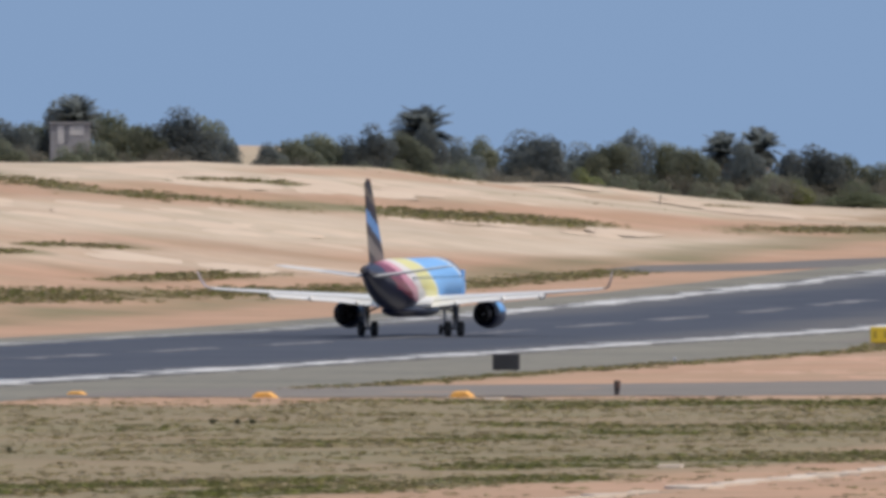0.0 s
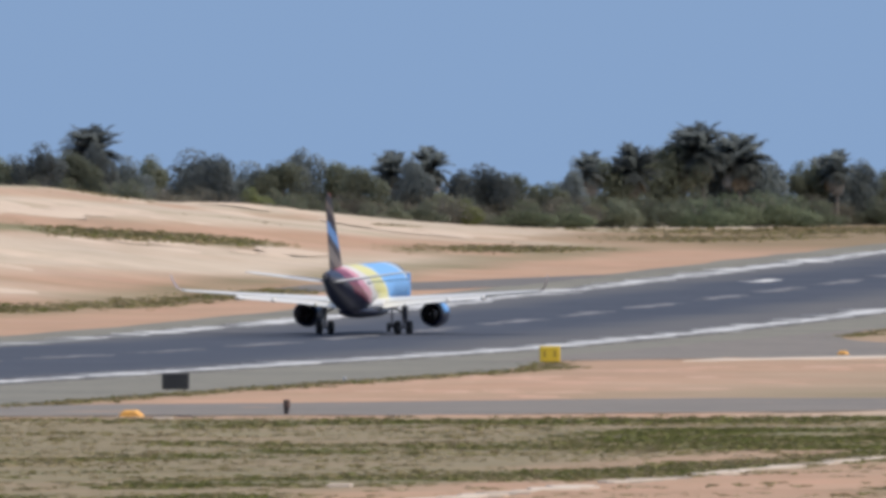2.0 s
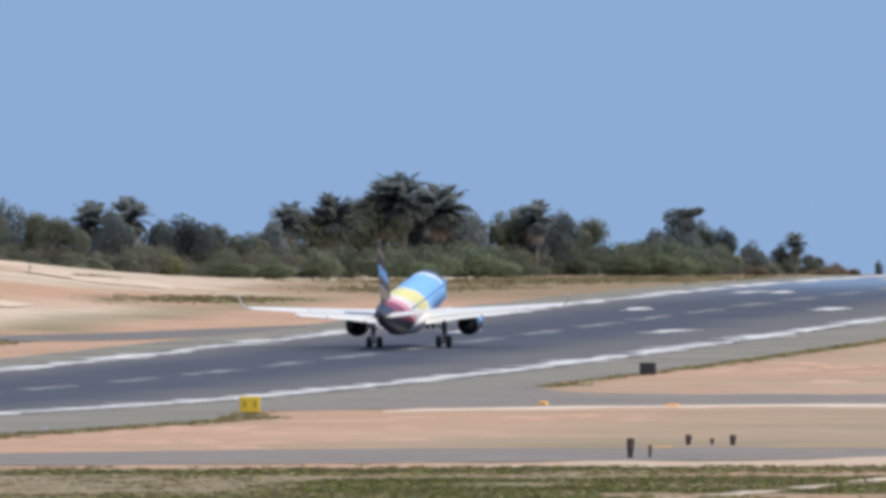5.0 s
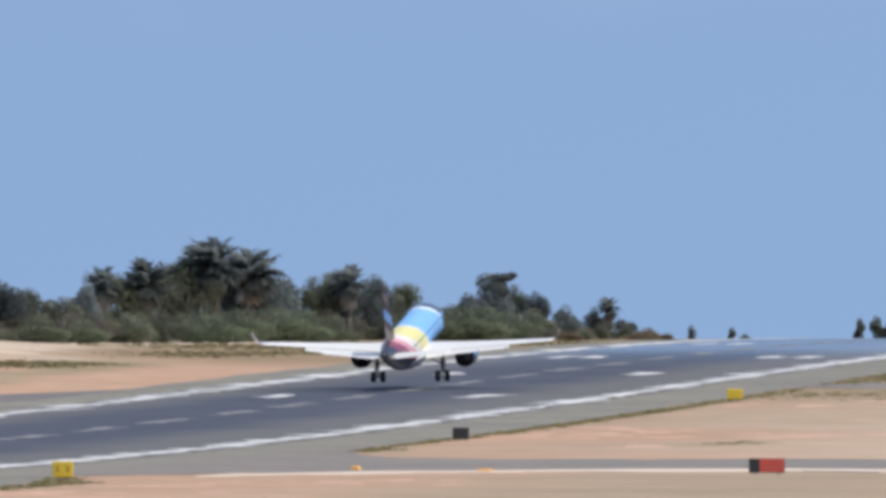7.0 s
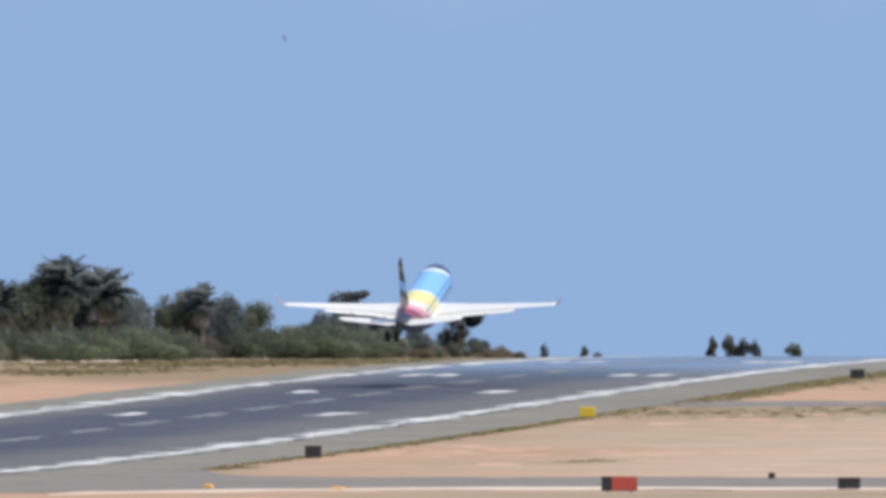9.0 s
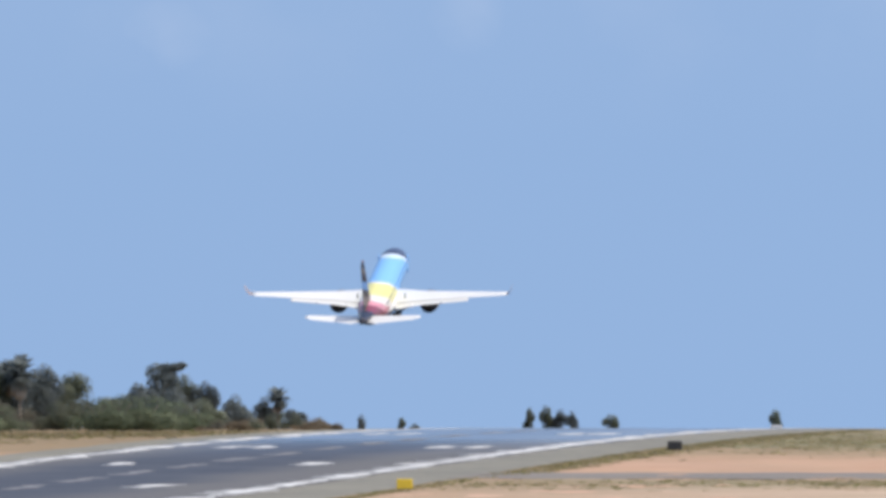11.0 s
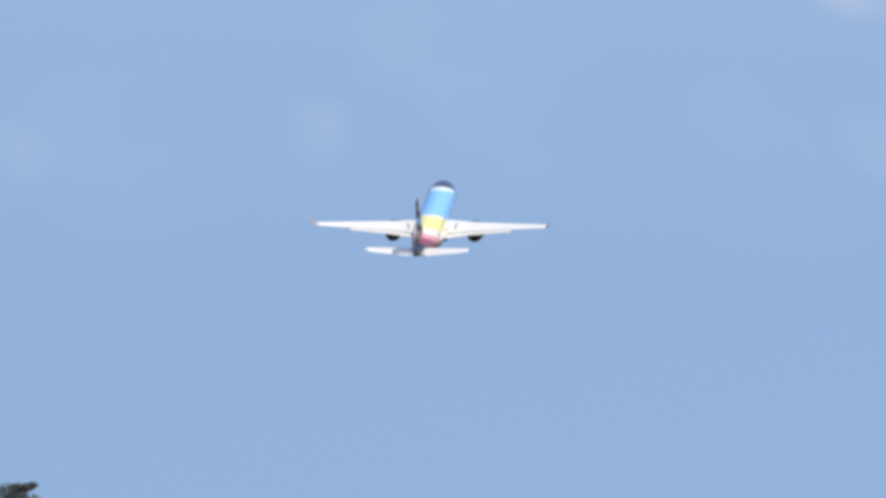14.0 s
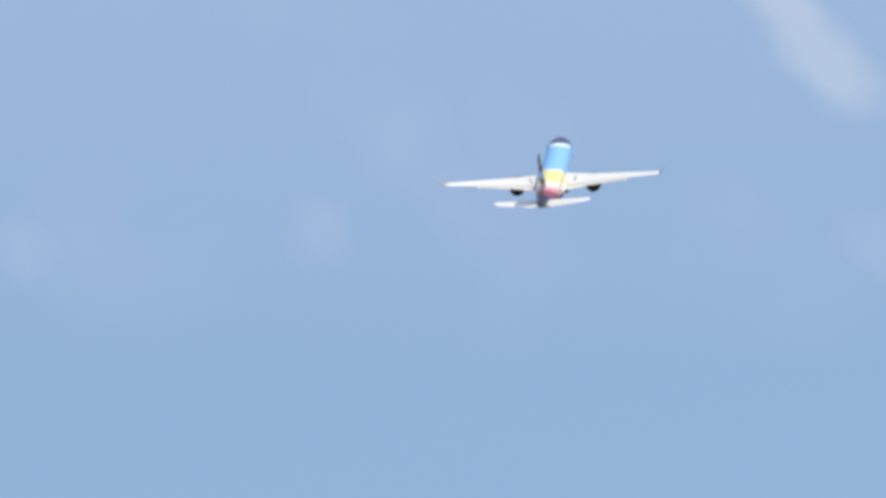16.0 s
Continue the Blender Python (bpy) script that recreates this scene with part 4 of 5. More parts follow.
def plant(kinds, x, y, h, wide, label, category, group):
    """Sets the first of a kind down, then copies it."""
    src = grown.choice(kinds)
    m = pose(x, y, land(x, y) - 0.1, 0, 0, grown.uniform(0, 360))
    if src.name not in used:
        used.add(src.name)
        ob = src
        ob.matrix_basis = m
    else:
        ob = copy_thing(src, m)
    ob.scale = (h * wide, h * wide, h)
    return tagged(ob, label, category, group)


# bearing, height of the top, kind (b broad tree, p palm, l low bush), breadth
SKYLINE = (
    (-1440, 452, "b", 1.0), (-1385, 458, "b", 1.1), (-1318, 400, "p", 1.0), (-1345, 425, "b", 0.8), (-1250, 440, "b", 1.0), (-1195, 462, "b", 0.9), (-1130, 434, "b", 1.1), (-1085, 450, "b", 1.0),
    (-1050, 480, "b", 0.7), (-970, 494, "b", 1.1), (-930, 488, "b", 1.0), (-885, 478, "b", 1.1), (-835, 482, "b", 1.0), (-787, 462, "b", 0.8), (-740, 476, "b", 0.9), (-687, 428, "p", 1.2),
    (-690, 462, "b", 0.7), (-640, 485, "b", 0.9), (-597, 484, "b", 0.8), (-520, 474, "b", 1.1), (-470, 482, "b", 0.9), (-420, 494, "b", 1.1), (-327, 474, "b", 0.8), (-370, 494, "b", 1.0), (-275, 494, "b", 0.9),
    (-228, 503, "b", 0.9), (-162, 466, "p", 1.0), (-100, 465, "p", 1.0), (-130, 488, "b", 0.8), (-50, 508, "b", 0.9), (0, 499, "b", 1.0), (50, 515, "b", 0.9), (105, 529, "b", 1.1), (150, 505, "b", 0.8),
    (185, 474, "p", 0.9), (215, 490, "b", 0.8), (250, 452, "p", 1.0), (290, 470, "b", 0.8), (350, 430, "p", 1.0), (385, 424, "p", 1.1), (447, 434, "p", 1.1), (400, 452, "b", 0.9), (455, 450, "b", 0.8), (330, 465, "b", 0.8),
    (505, 500, "b", 0.9), (560, 495, "b", 0.8), (585, 478, "p", 0.9), (620, 470, "p", 0.9), (600, 486, "b", 0.9), (660, 492, "b", 0.9), (712, 504, "b", 0.8), (770, 526, "l", 0.8), (830, 522, "b", 0.9),
    (890, 502, "b", 0.7), (905, 508, "b", 0.8), (950, 520, "b", 0.8), (1000, 541, "b", 0.8), (1050, 545, "b", 0.7), (1076, 522, "p", 0.9), (1110, 562, "l", 0.8), (1150, 585, "l", 0.7),
)
for px, pv, kind, wide in SKYLINE:
    x, y = far_place(px, back=grown.uniform(-6, 14))
    h = max(top_height(pv, x, y), 2.0)
    if kind == "p":
        plant(PALMS, x, y, h * 1.0, 1.05 * wide * min(1.0, 8.5 / h + 0.25), "dark green palm with dry hanging fronds on the dune", "palm", "trees along the dunes")
    elif kind == "b":
        plant(BROAD, x, y, h * 1.09, wide * 0.9, "dense dark green tree behind the dunes", "tree", "trees along the dunes")
    else:
        plant(LOW, x, y, h, wide, "low olive bush at the end of the trees", "bush", "bushes along the dunes")
x, y = far_place(868, back=-4)
lone = windswept_tree(91)
h = top_height(482, x, y)
lone.matrix_basis = pose(x, y, land(x, y) - 0.1, 0, 0, 8) @ Matrix.Diagonal((h * 0.95, h * 0.95, h * 1.02, 1))
tagged(lone, "dark windswept tree with a flat streaming crown", "tree", "trees along the dunes")
# undergrowth before and between them
px = -1447
while px < 1120:
    if not -1045 < px < -985:
        x, y = far_place(px, back=grown.uniform(-22, 4))
        if -1372 < px < -1286:
            px += 30
            x, y = far_place(px, back=-30)
            plant(LOW, x, y, 4.5, 0.85, "low olive-green bush under the taller trees", "bush", "bushes along the dunes")
            continue
        plant(LOW, x, y, grown.uniform(3.0, 4.9) if px < 950 else grown.uniform(1.6, 2.6), grown.uniform(0.8, 1.15), "low olive-green bush under the taller trees", "bush", "bushes along the dunes")
        x, y = far_place(px + 14, back=grown.uniform(10, 40))
        plant(BROAD, x, y, grown.uniform(3.6, 5.2) if px < 900 else 2.6, grown.uniform(1.0, 1.3), "dense dark green tree behind the dunes", "tree", "trees along the dunes")
    px += grown.uniform(24, 40)
for px, h, wide in ((375, 4.3, 1.1), (425, 5.1, 1.2), (480, 5.4, 1.25), (535, 4.8, 1.15), (585, 4.0, 1.0), (60, 4.0, 1.3), (140, 3.7, 1.2), (755, 5.0, 1.05), (800, 5.5, 1.1), (850, 5.2, 1.1), (900, 4.5, 1.1)):
    x, y = far_place(px, back=-27)
    plant(GREENS, x, y, h, wide, "broad rounded olive-green bush before the palms", "bush", "bushes along the dunes")
for px, back, h, wide in ((-417, -20, 4.6, 0.75), (-38, -22, 4.0, 0.8), (180, 4, 4.4, 0.8)):
    x, y = far_place(px, back=back)
    plant(LIME, x, y, h, wide, "bright yellow-green bush among darker trees", "bush", "bushes along the dunes")
for px in (-1337, -1306, -1276):
    x, y = far_place(px, back=-28)
    plant(LOW[2:], x, y, 3.7, 0.95, "low olive-green bush in front of the hut", "bush", "bushes along the dunes")
# dry scrub where the trees end
for _ in range(16):
    px = grown.uniform(940, 1185)
    x, y = far_place(px, back=grown.uniform(-45, 10))
    plant(SCRUB, x, y, grown.uniform(0.9, 2.0), grown.uniform(1.2, 1.8), "dry brown scrub at the edge of the runway strip", "bush", "bushes along the dunes")
# lone bushes beyond the crest
for px, pv, wide in ((1224, 572, 0.5), (1295, 577, 0.55), (1318, 588, 0.9), (1521, 560, 0.55), (1551, 556, 0.5), (1577, 563, 0.75), (1596, 566, 0.55), (1666, 572, 0.85), (1957, 563, 0.6)):
    y = 2620.0
    x = y * math.tan((px - 4800) / 34833)
    plant(BROAD[:2], x, y, top_height(pv, x, y), wide, "small dark bush beyond the crest of the runway", "bush", "bushes beyond the crest")


# ---------------------------------------------------------------- a hut among the trees
def hut(x, y):
    t = empty("hut", pose(x, y, land(x, y), 0, 0, 12))
    part("wall", box(bmesh.new(), -1.9, 2.1, -1.5, 1.5, -0.5, 5.25, 0.03), M_WALL, t)
    part("roof", box(bmesh.new(), -2.05, 2.25, -1.75, 1.75, 5.25, 5.45, 0.03), M_WALL, t)
    for x0, x1, z0 in ((-1.2, -0.55, 3.2), (0.0, 1.45, 4.1)):
        part("panel", box(bmesh.new(), x0, x1, -1.56, -1.45, z0, 5.1, 0.02), M_LIME_WASH, t, "lime-washed pale wall panel")
    w = part("window", box(bmesh.new(), -0.5, -0.06, -1.53, -1.4, 3.6, 4.9), M_STEEL, t)
    part("window_sill", box(bmesh.new(), -0.54, -0.02, -1.6, -1.45, 3.5, 3.59), M_WALL, w)
    return tagged(t, "small flat-roofed grey concrete hut with pale panels among trees", "building")


hx, hy = far_place(-1325, back=-16)
hut(hx, hy)


# ---------------------------------------------------------------- masts beyond the crest
def mast(x, y, h):
    t = empty("mast", pose(x, y, land(x, y)))
    part("pole", rod(bmesh.new(), (0, 0, -0.3), (0, 0, h), 0.06, 0.04, 8), M_GREY, t)
    part("crossbar", box(bmesh.new(), -0.3, 0.3, -0.05, 0.05, h * 0.8, h * 0.83), M_GREY, t)
    part("lamp_head", box(bmesh.new(), -0.14, 0.14, -0.12, 0.12, h - 0.02, h + 0.22, 0.03), M_WHITE, t)
    return tagged(t, "slim grey light mast beyond the runway crest", "mast", "masts beyond the crest")


for mx, mh in ((-187.6, 2.7), (-184.8, 3.1), (-182.0, 2.8)):
    mast(mx, 2500.0, mh)
board("crest_marker", -190.5, 2330, 1.3, 0.5, M_WHITE, "low white marker board at the runway crest", "sign")


# ---------------------------------------------------------------- a small bird
def make_bird():
    t = empty("bird")
    part("body", loft(bmesh.new(), [ring_y(y, 0, 0, r, r * 0.9, 10) for y, r in ((0.11, 0.006), (0.09, 0.018), (0.06, 0.022), (0.02, 0.034), (-0.04, 0.026), (-0.09, 0.008))]), M_BLACK, t, smooth=True)
    for s in (-1, 1):
        part("wing", loft(bmesh.new(), [[(s * x, y0, z), (s * x, y1, z), (s * x, y1, z - 0.006), (s * x, y0, z - 0.006)] for x, y0, y1, z in ((0.02, 0.05, -0.03, 0.01), (0.09, 0.055, -0.02, 0.045), (0.19, -0.02, -0.05, 0.03))]), M_BLACK, t)
    part("tail", loft(bmesh.new(), [[(-w, y, 0.004), (w, y, 0.004), (w, y, -0.004), (-w, y, -0.004)] for y, w in ((-0.07, 0.012), (-0.15, 0.03))]), M_BLACK, t)
    t.scale = (0.65, 0.65, 0.65)
    return tagged(t, "small dark bird diving through the clear sky", "bird")


bird = make_bird()


# ---------------------------------------------------------------- the airliner: +Y forward, wheels' foot at the origin
def fuselage_ring(y):
    """Half width, half height and centre height of the body at y."""
    if y > 11.5:                                         # nose
        s = min((y - 11.5) / 7.0, 1.0)
        k = math.sqrt(max(1 - s ** 2.1, 0.0004))
        return 1.6 * k, 1.8 * k, 3.52 - 0.62 * s ** 1.6
    if y < -7.0:                                         # tail cone sweeps up
        s = (-7.0 - y) / 13.2
        k = 1 - 0.90 * s ** 1.45
        return 1.6 * k, 1.8 * k, 3.52 + 1.15 * s ** 1.3
    return 1.6, 1.8, 3.52


def wing_section(x, le, chord, z, thick, n=14):
    """An aerofoil outline in the plane of constant x."""
    pts = []
    for i in range(n + 1):
        s = 1 - i / n
        pts.append((x, le - chord * s, z + thick * chord * 2.6 * (math.sqrt(max(s, 0)) * 0.55 - 0.55 * s ** 1.15)))
    for i in range(1, n):
        s = i / n
        pts.append((x, le - chord * s, z - thick * chord * 1.3 * (math.sqrt(s) * 0.55 - 0.55 * s ** 1.15)))
    return pts


FLAPS, WINGS = [], []


def fore(z):
    """How far forward of the tail's end the fin stands at a height."""
    return 2.0 - 0.15 * (z - 4.6)


def airliner():
    t = empty("airliner")
    ys = [18.45, 18.2, 17.8, 17.2, 16.4, 15.4, 14.2, 12.8, 11.5] + [11.5 - 1.23 * i for i in range(1, 16)] + [-7.0 - 1.1 * i for i in range(1, 13)]
    rings = []
    for y in ys:
        a, b, c = fuselage_ring(y)
        rings.append(ring_y(y, 0, c, a, b))
    body = part("fuselage", loft(bmesh.new(), rings), M_LIVERY, t, "navy, crimson, white, yellow and sky-blue banded body", True)
    bm = loft(bmesh.new(), [ring_y(y, 0, z, a, b, 24) for y, a, b, z in ((7.2, 0.3, 0.2, 2.2), (6.0, 1.3, 0.5, 2.3), (3.0, 1.74, 0.72, 2.35), (-2.5, 1.74, 0.72, 2.35), (-5.0, 1.2, 0.5, 2.3), (-6.5, 0.3, 0.2, 2.2))])
    part("belly_fairing", bm, M_WHITE, body, "white wing-root fairing", True)
    bm = loft(bmesh.new(), [ring_y(y, 0, z, a, b, 24) for y, a, b, z in ((6.8, 0.3, 0.15, 1.75), (5.5, 1.1, 0.4, 1.75), (3.0, 1.48, 0.5, 1.78), (-3.5, 1.48, 0.5, 1.78), (-6.5, 1.0, 0.34, 1.85), (-8.5, 0.3, 0.15, 1.95))])
    part("keel_fairing", bm, M_NAVY, body, "navy underside of the wing-root fairing", True)
    bm = loft(bmesh.new(), [ring_y(y, 0, z, a, b, 16) for y, a, b, z in ((-20.15, 0.16, 0.2, 4.52), (-20.75, 0.13, 0.16, 4.56))])
    part("exhaust_cone", bm, M_EXHAUST, body)
    for s in (-1, 1):
        for x0, x1, y0, z0 in ((0.08, 0.72, 15.9, 4.28), (0.78, 1.18, 15.1, 4.22)):
            bm = loft(bmesh.new(), [[(s * x0, y0 + 0.35, z0 - 0.36), (s * x1, y0 + 0.05, z0 - 0.36), (s * x1, y0 - 0.55, z0 + 0.16), (s * x0, y0 - 0.4, z0 + 0.16)],
                                    [(s * x0, y0 + 0.2, z0 - 0.5), (s * x1, y0 - 0.1, z0 - 0.5), (s * x1 * .95, y0 - 0.75, z0), (s * x0, y0 - 0.6, z0)]])
            part("cockpit_window", bm, M_GLASS, body)
        pane = None
        for i in range(27):
            y = 12.2 - 0.79 * i
            if pane is None:
                pane = part("cabin_window", box(bmesh.new(), s * 1.505 - 0.06, s * 1.505 + 0.06, -0.11, 0.11, 3.84, 4.08, 0.03), M_PANE, body)
                ob = pane
            else:
                ob = new("cabin_window", pane.data)
                ob.parent = body
            ob.location = (0, y, 0)
        part("cabin_door", box(bmesh.new(), s * 1.50 - 0.085, s * 1.50 + 0.09, 12.75, 13.5, 2.75, 4.45, 0.04), M_CYAN, body)
    # fin
    fin = []
    for z, le, ch, w in ((4.6, -11.6, 8.1, 0.30), (5.1, -13.2, 6.6, 0.27), (7.0, -15.0, 5.2, 0.22), (9.0, -16.9, 3.7, 0.16), (10.55, -18.4, 2.5, 0.11), (10.72, -18.75, 2.0, 0.05)):
        row = []
        for i in range(9):
            q = i / 8
            row.append((w * 1.5 * (math.sqrt(q) * 0.6 - 0.6 * q ** 1.2) + 0.015, le + fore(z) - ch * q * 0.72, z))
        fin.append(row + [(-x, y, z2) for x, y, z2 in row[::-1]])
    part("fin", loft(bmesh.new(), fin), M_FIN, t, "patchwork navy and blue tail fin", True)
    rud = []
    for z, le, ch in ((4.9, -17.75, 1.75), (7.0, -18.78, 1.42), (9.0, -19.60, 1.0), (10.5, -20.24, 0.66)):
        le += fore(z)
        rud.append([(0.09, le, z), (0.02, le - ch, z), (-0.02, le - ch, z), (-0.09, le, z)])
    part("rudder", loft(bmesh.new(), rud), M_FIN, t)
    for s in (-1, 1):
        # stabiliser
        st = [wing_section(s * x, le, ch, z, 0.11, 10) for x, le, ch, z in ((0.3, -15.3, 3.5, 4.15), (0.9, -15.7, 3.2, 4.2), (5.6, -18.2, 1.65, 4.85), (6.05, -18.6, 1.1, 4.9))]
        sb = part("stabiliser", loft(bmesh.new(), st), M_WHITE, t, "white tailplane", True)
        part("elevator", loft(bmesh.new(), [[(s * x, y, z + .03), (s * x, y - c, z), (s * x, y, z - .03)] for x, y, c, z in ((1.0, -18.92, 0.55, 4.22), (5.5, -19.86, 0.3, 4.84))]), M_WHITE, sb)
        # wing
        wg = [wing_section(s * x, le, ch, z, 0.13, 16) for x, le, ch, z in ((0.9, 5.6, 7.0, 2.35), (1.6, 5.1, 6.5, 2.42), (4.7, 2.9, 4.3, 2.75), (9.5, 0.95, 2.75, 3.15), (13.0, -0.55, 1.75, 3.46), (13.5, -0.85, 1.5, 3.54))]
        wing = part("wing", loft(bmesh.new(), wg), M_WHITE, t, "white wing", True)
        tip = [wing_section(0, le, ch, 0, 0.10, 8) for le, ch in ((-0.85, 1.5), (-1.3, 1.25), (-1.9, 0.95), (-2.7, 0.5))]
        place = ((13.5, 3.54, 0.3), (13.80, 3.68, 0.7), (14.02, 4.1, 1.25), (14.20, 4.75, 1.4))
        rg = []
        for ring, (x, z, lean) in zip(tip, place):
            rg.append([(s * (x - pz * math.sin(lean)), py, z + pz * math.cos(lean)) for _, py, pz in ring])
        part("winglet", loft(bmesh.new(), rg), M_TIP, wing, "mauve-grey upturned winglet", True)
        for x, y, z in ((3.4, -1.2, 2.4), (6.6, -1.0, 2.8), (9.2, -1.15, 3.0)):
            part("flap_fairing", loft(bmesh.new(), [ring_y(y + d, s * x, z + h, r, r * 1.3, 10) for d, r, h in ((1.4, 0.04, 0.0), (0.7, 0.14, -0.05), (-0.6, 0.16, -0.1), (-1.5, 0.03, -0.02))]), M_WHITE, wing, smooth=True)
        fl = [[(s * x, y, z + 0.06), (s * x, y - c, z - c * 0.3), (s * x, y - c, z - c * 0.3 - 0.04), (s * x, y, z - 0.08)] for x, y, c, z in ((1.75, -1.15, 1.25, 2.4), (4.7, -1.2, 0.95, 2.72), (9.4, -1.6, 0.7, 3.1))]
        FLAPS.append((s, part("flap", loft(bmesh.new(), fl), M_WHITE, t, "white trailing-edge flap")))
        WINGS.append((s, wing))
        # engine
        ex, ez = s * 4.8, 1.52
        cowl = [ring_y(y - 0.9, ex, ez, r, r, 28) for y, r in ((6.35, 0.70), (6.5, 0.82), (6.4, 0.90), (5.6, 1.0), (4.4, 1.02), (3.3, 0.93), (2.55, 0.78), (2.55, 0.72), (3.2, 0.70))]
        eng = part("engine", loft(bmesh.new(), cowl), M_NAVY, t, "dark navy engine nacelle", True)
        part("core_nozzle", loft(bmesh.new(), [ring_y(y - 0.9, ex, ez, r, r, 20) for y, r in ((3.4, 0.62), (2.4, 0.55), (1.75, 0.40), (1.75, 0.36), (2.3, 0.36))]), M_EXHAUST, eng, "heat-stained exhaust nozzle", True)
        part("exhaust_plug", loft(bmesh.new(), [ring_y(y - 0.9, ex, ez, r, r, 16) for y, r in ((2.4, 0.30), (1.8, 0.22), (1.25, 0.04))]), M_EXHAUST, eng, smooth=True)
        part("cowl_panel", loft(bmesh.new(), [[(ex + s * r * math.cos(a), y - 0.9, ez + r * math.sin(a)) for a in (0.1, 0.3, 0.5, 0.7, 0.9)] + [(ex + s * (r - .03) * math.cos(a), y - 0.9, ez + (r - .03) * math.sin(a)) for a in (0.9, 0.7, 0.5, 0.3, 0.1)] for y, r in ((5.6, 1.015), (4.4, 1.035), (3.3, 0.945))]), M_CYAN, eng, "sky-blue cowl panel", True)
        py = [[(ex - .16, y0 - 0.9, z), (ex + .16, y0 - 0.9, z), (ex + .1, y1, z), (ex - .1, y1, z)] for y0, y1, z in ((5.4, 2.4, ez + 0.8), (4.2, 0.6, 2.85))]
        part("pylon", loft(bmesh.new(), py), M_NAVY, eng)
    return t


def wheel(parent, x, y, z, r, w):
    prof = ((-0.5, 0.55), (-0.5, 0.86), (-0.36, 0.98), (0.0, 1.0), (0.36, 0.98), (0.5, 0.86), (0.5, 0.55))
    ob = part("wheel", loft(bmesh.new(), [ring_x(x + w * a, y, z, r * b, 20) for a, b in prof]), M_RUBBER, parent, smooth=True)
    return ob


def main_gear(plane, s):
    """A main leg with two wheels, whose origin is the hinge under the wing."""
    hx, hz = 2.97, 2.15
    bm = bmesh.new()
    rod(bm, (0, 0, 0.1), (0, 0, -0.95), 0.15, 0.13)
    rod(bm, (0, 0, -0.9), (0, 0, 0.52 - hz), 0.085)
    rod(bm, (-0.55, 0, 0.52 - hz), (0.55, 0, 0.52 - hz), 0.08)
    rod(bm, (0, 0.05, -0.5), (-s * 1.2, 0.1, 0.05), 0.07)
    rod(bm, (0, -0.3, -0.85), (0, 0.0, -0.5), 0.05)
    leg = part("main_gear", bm, M_STEEL, plane, "grey main landing gear leg")
    leg.location = (s * hx, 0, hz)
    for dx in (-0.44, 0.44):
        wheel(leg, dx, 0, 0.52 - hz, 0.52, 0.42)
    part("gear_door", box(bmesh.new(), s * 0.22 - 0.03, s * 0.22 + 0.03, -0.55, 0.55, -1.35, 0.0, 0.02), M_NAVY, leg)
    return leg, (s * hx, 0, hz)


def nose_gear(plane):
    bm = bmesh.new()
    rod(bm, (0, 0, 0), (0, 0, 0.35 - 1.9), 0.09)
    rod(bm, (-0.3, 0, 0.35 - 1.9), (0.3, 0, 0.35 - 1.9), 0.06)
    leg = part("nose_gear", bm, M_STEEL, plane, "grey nose landing gear leg")
    leg.location = (0, 14.6, 1.9)
    for dx in (-0.25, 0.25):
        wheel(leg, dx, 0, 0.35 - 1.9, 0.35, 0.24)
    return leg


jet = tagged(airliner(), "twin-engine jet airliner, navy, crimson, yellow and sky blue, white wings", "airliner")
LEGS = [(s, *main_gear(jet, s)) for s in (-1, 1)]
NOSE_LEG = nose_gear(jet)

# seconds, x, y, height of the wheels' foot, nose up, bank to the right
FLIGHT = (
    (0.0, -210.9, 1319.8, 0.10, 0.0, 0.0), (0.5, -210.9, 1354.8, 0.12, 0.0, 0.0), (1.0, -210.9, 1389.6, 0.20, 0.0, 0.0), (1.5, -211.0, 1424.0, 0.32, 0.1, 0.0),
    (2.0, -211.5, 1458.2, 0.46, 0.4, 0.0), (2.5, -211.45, 1492.1, 0.62, 0.9, 0.0), (3.0, -211.5, 1525.9, 0.82, 1.4, 0.0), (3.5, -211.45, 1559.4, 1.06, 2.4, 0.0), (3.7, -211.4, 1572.8, 1.18, 2.8, 0.0),
    (4.5, -211.2, 1626.3, 1.85, 4.3, -0.4), (5.8, -211.0, 1713.0, 2.85, 6.4, -1.3), (6.0, -211.0, 1726.4, 3.0, 6.6, -1.45), (6.5, -210.8, 1759.8, 3.72, 6.9, -1.6), (7.0, -210.7, 1793.4, 4.53, 7.2, -0.8),
    (7.5, -210.7, 1827.1, 5.65, 7.4, -0.4), (8.0, -210.8, 1861.0, 6.85, 7.6, 0.0), (8.5, -211.0, 1895.2, 8.15, 8.2, 0.0), (9.0, -210.9, 1929.6, 9.75, 9.0, 0.0), (9.5, -211.2, 1964.3, 11.7, 10.1, 0.0),
    (9.7, -211.2, 1978.2, 12.45, 10.5, 0.0), (11.8, -210.85, 2128.8, 23.5, 13.4, -0.2), (12.0, -210.60, 2143.6, 24.83, 13.5, -0.3), (12.5, -210.70, 2180.9, 28.65, 14.0, 0.0), (13.0, -210.70, 2218.8, 32.75, 14.2, 0.0),
    (13.5, -210.70, 2257.2, 37.34, 14.4, 0.7), (14.0, -210.70, 2296.3, 41.85, 14.6, 0.8), (14.5, -210.60, 2336.1, 47.02, 14.8, 0.4), (15.0, -210.90, 2376.6, 52.16, 15.0, -0.5), (15.5, -210.80, 2417.9, 57.19, 15.0, -3.0), (16.0, -210.40, 2460.0, 62.49, 15.0, -3.1),
)


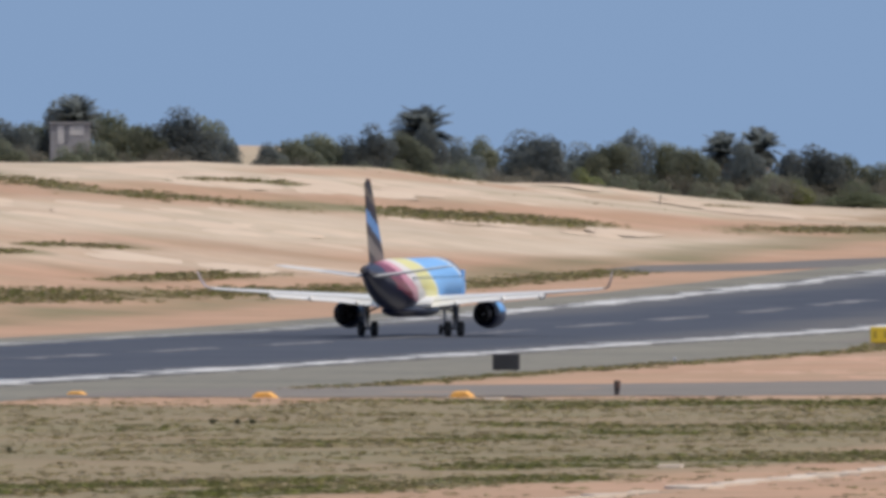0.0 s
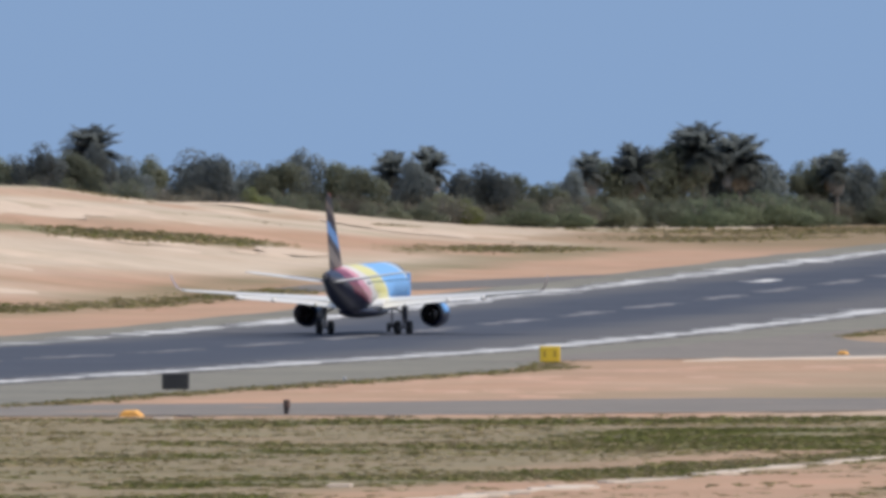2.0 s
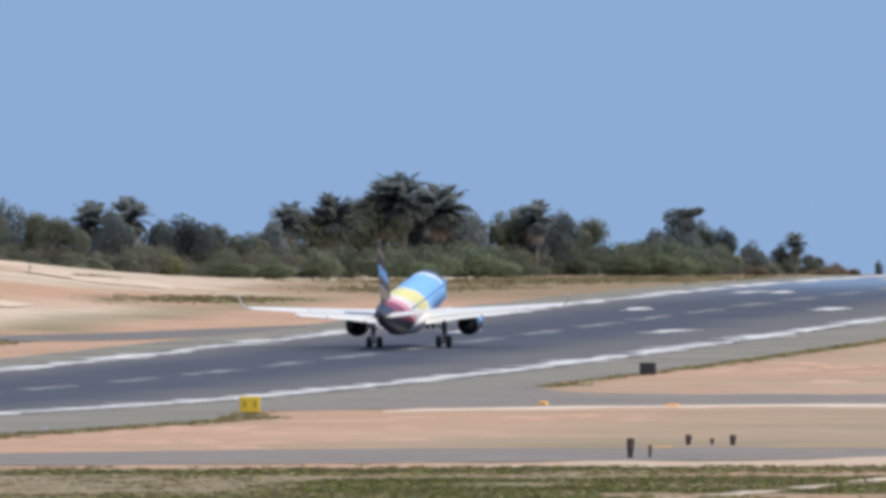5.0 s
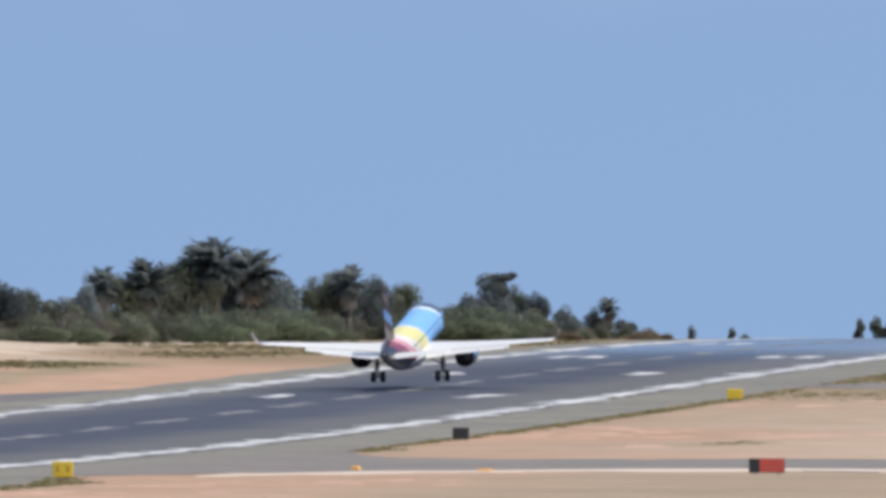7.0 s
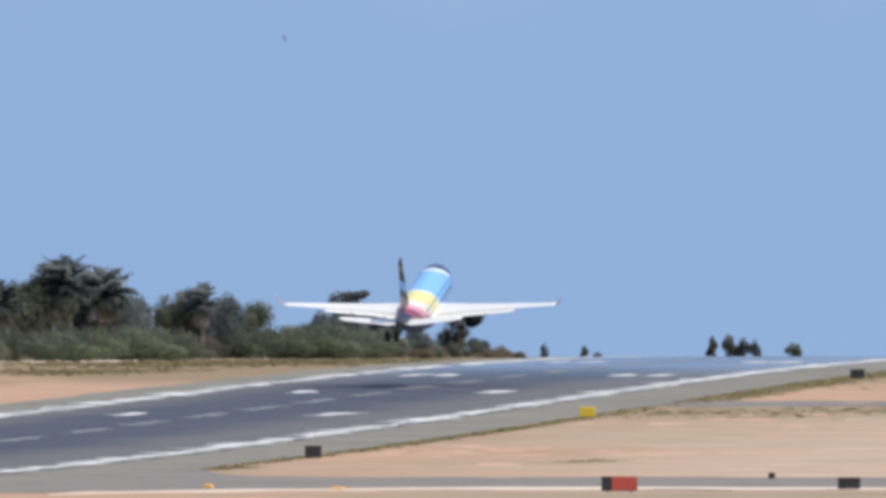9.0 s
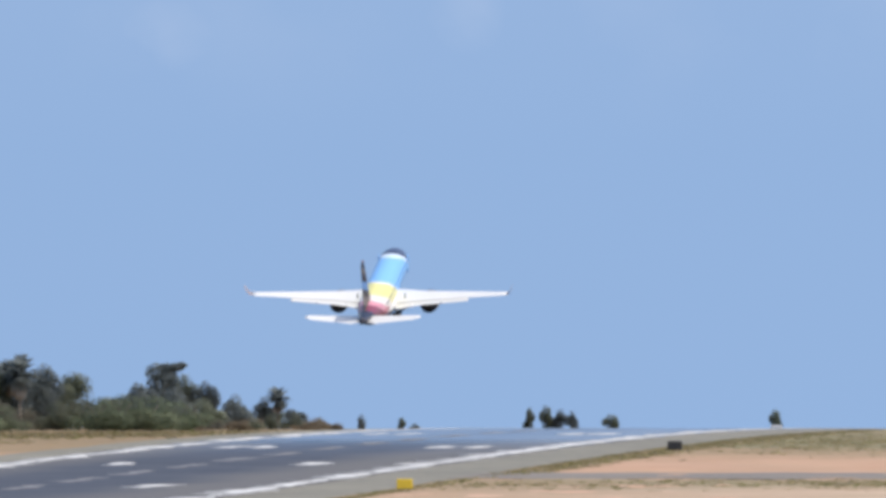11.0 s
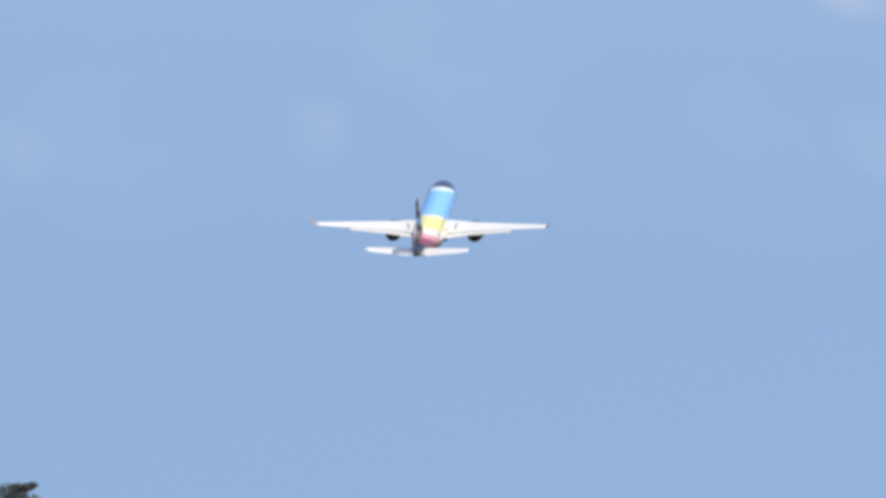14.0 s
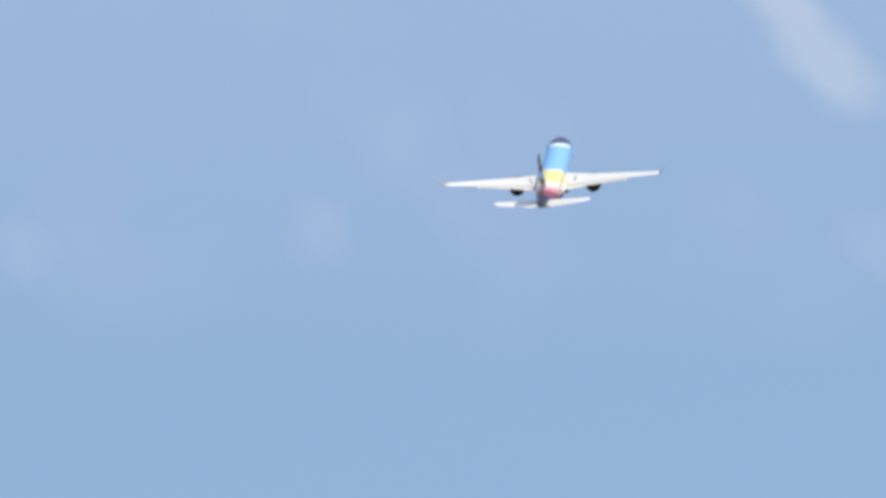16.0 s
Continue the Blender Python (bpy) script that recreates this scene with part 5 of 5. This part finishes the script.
BIRD = ((0.0, -140.0, 500.0, 110.0), (8.0, -67.0, 500.0, 28.0), (8.4, -63.4, 500.0, 23.0), (8.7, -60.7, 500.0, 20.0), (8.9, -58.91, 500.0, 19.55), (9.0, -58.19, 500.0, 18.97), (9.1, -57.41, 500.0, 18.16), (9.2, -56.84, 500.0, 17.05), (9.3, -56.49, 500.0, 15.6), (9.4, -56.38, 500.0, 14.15), (9.5, -56.01, 500.0, 12.95), (9.8, -54.0, 505.0, 12.6), (10.6, -44.0, 520.0, 14.0), (11.6, -18.0, 530.0, 18.0), (16.0, 60.0, 560.0, 30.0))


# seconds, degrees by which the wings are lifted: they hang on the ground and straighten as they take the weight
FLEX = ((0.0, -1.35), (1.0, -1.2), (2.5, -0.8), (4.5, -0.1), (9.7, 0.0), (11.7, 0.0), (14.0, 0.0), (16.0, 0.0))


def hinged(s, lift, out=0.0):
    """Turn about the wing's root, and the flap's slide along its track."""
    turn = pose(0, 0, 0, 0, -s * lift, 0)
    root = Vector((s * 1.6, 0, 2.42))
    return pose(*(root - turn @ root + Vector((0, out, out * 0.3))), 0, -s * lift, 0)


def motions():
    walk(bird, [(t, pose(x, y, z, -20 if t < 9.7 else 8, 55, -35)) for t, x, y, z in BIRD])
    walk(jet, [(t, pose(x, y, z, up, bank, 0)) for t, x, y, z, up, bank in FLIGHT])
    for s, leg, (hx, hy, hz) in LEGS:
        walk(leg, [(t, pose(hx, hy, hz - drop, 0, s * a, 0)) for t, a, drop in ((0.0, 0, 0), (3.0, 0, 0), (4.5, 0, 0.18), (5.8, 0, 0.32), (7.0, 0, 0.42), (9.8, 0, 0.48), (10.4, 30, 0.3), (10.9, 60, 0.1), (11.5, 84, 0), (16.0, 84, 0))])
    for s, wing in WINGS:
        walk(wing, [(t, hinged(s, a)) for t, a in FLEX])
    for s, flap in FLAPS:
        walk(flap, [(t, hinged(s, a, out)) for (t, a), out in zip(FLEX, (0, 0, 0, 0, 0, 0.12, 0.2, 0.3))])
    walk(NOSE_LEG, [(t, pose(0, 14.6, 1.9, a, 0, 0)) for t, a in ((0.0, 0), (9.8, 0), (10.4, 35), (11.1, 75), (11.4, 86), (16.0, 86))])


motions()
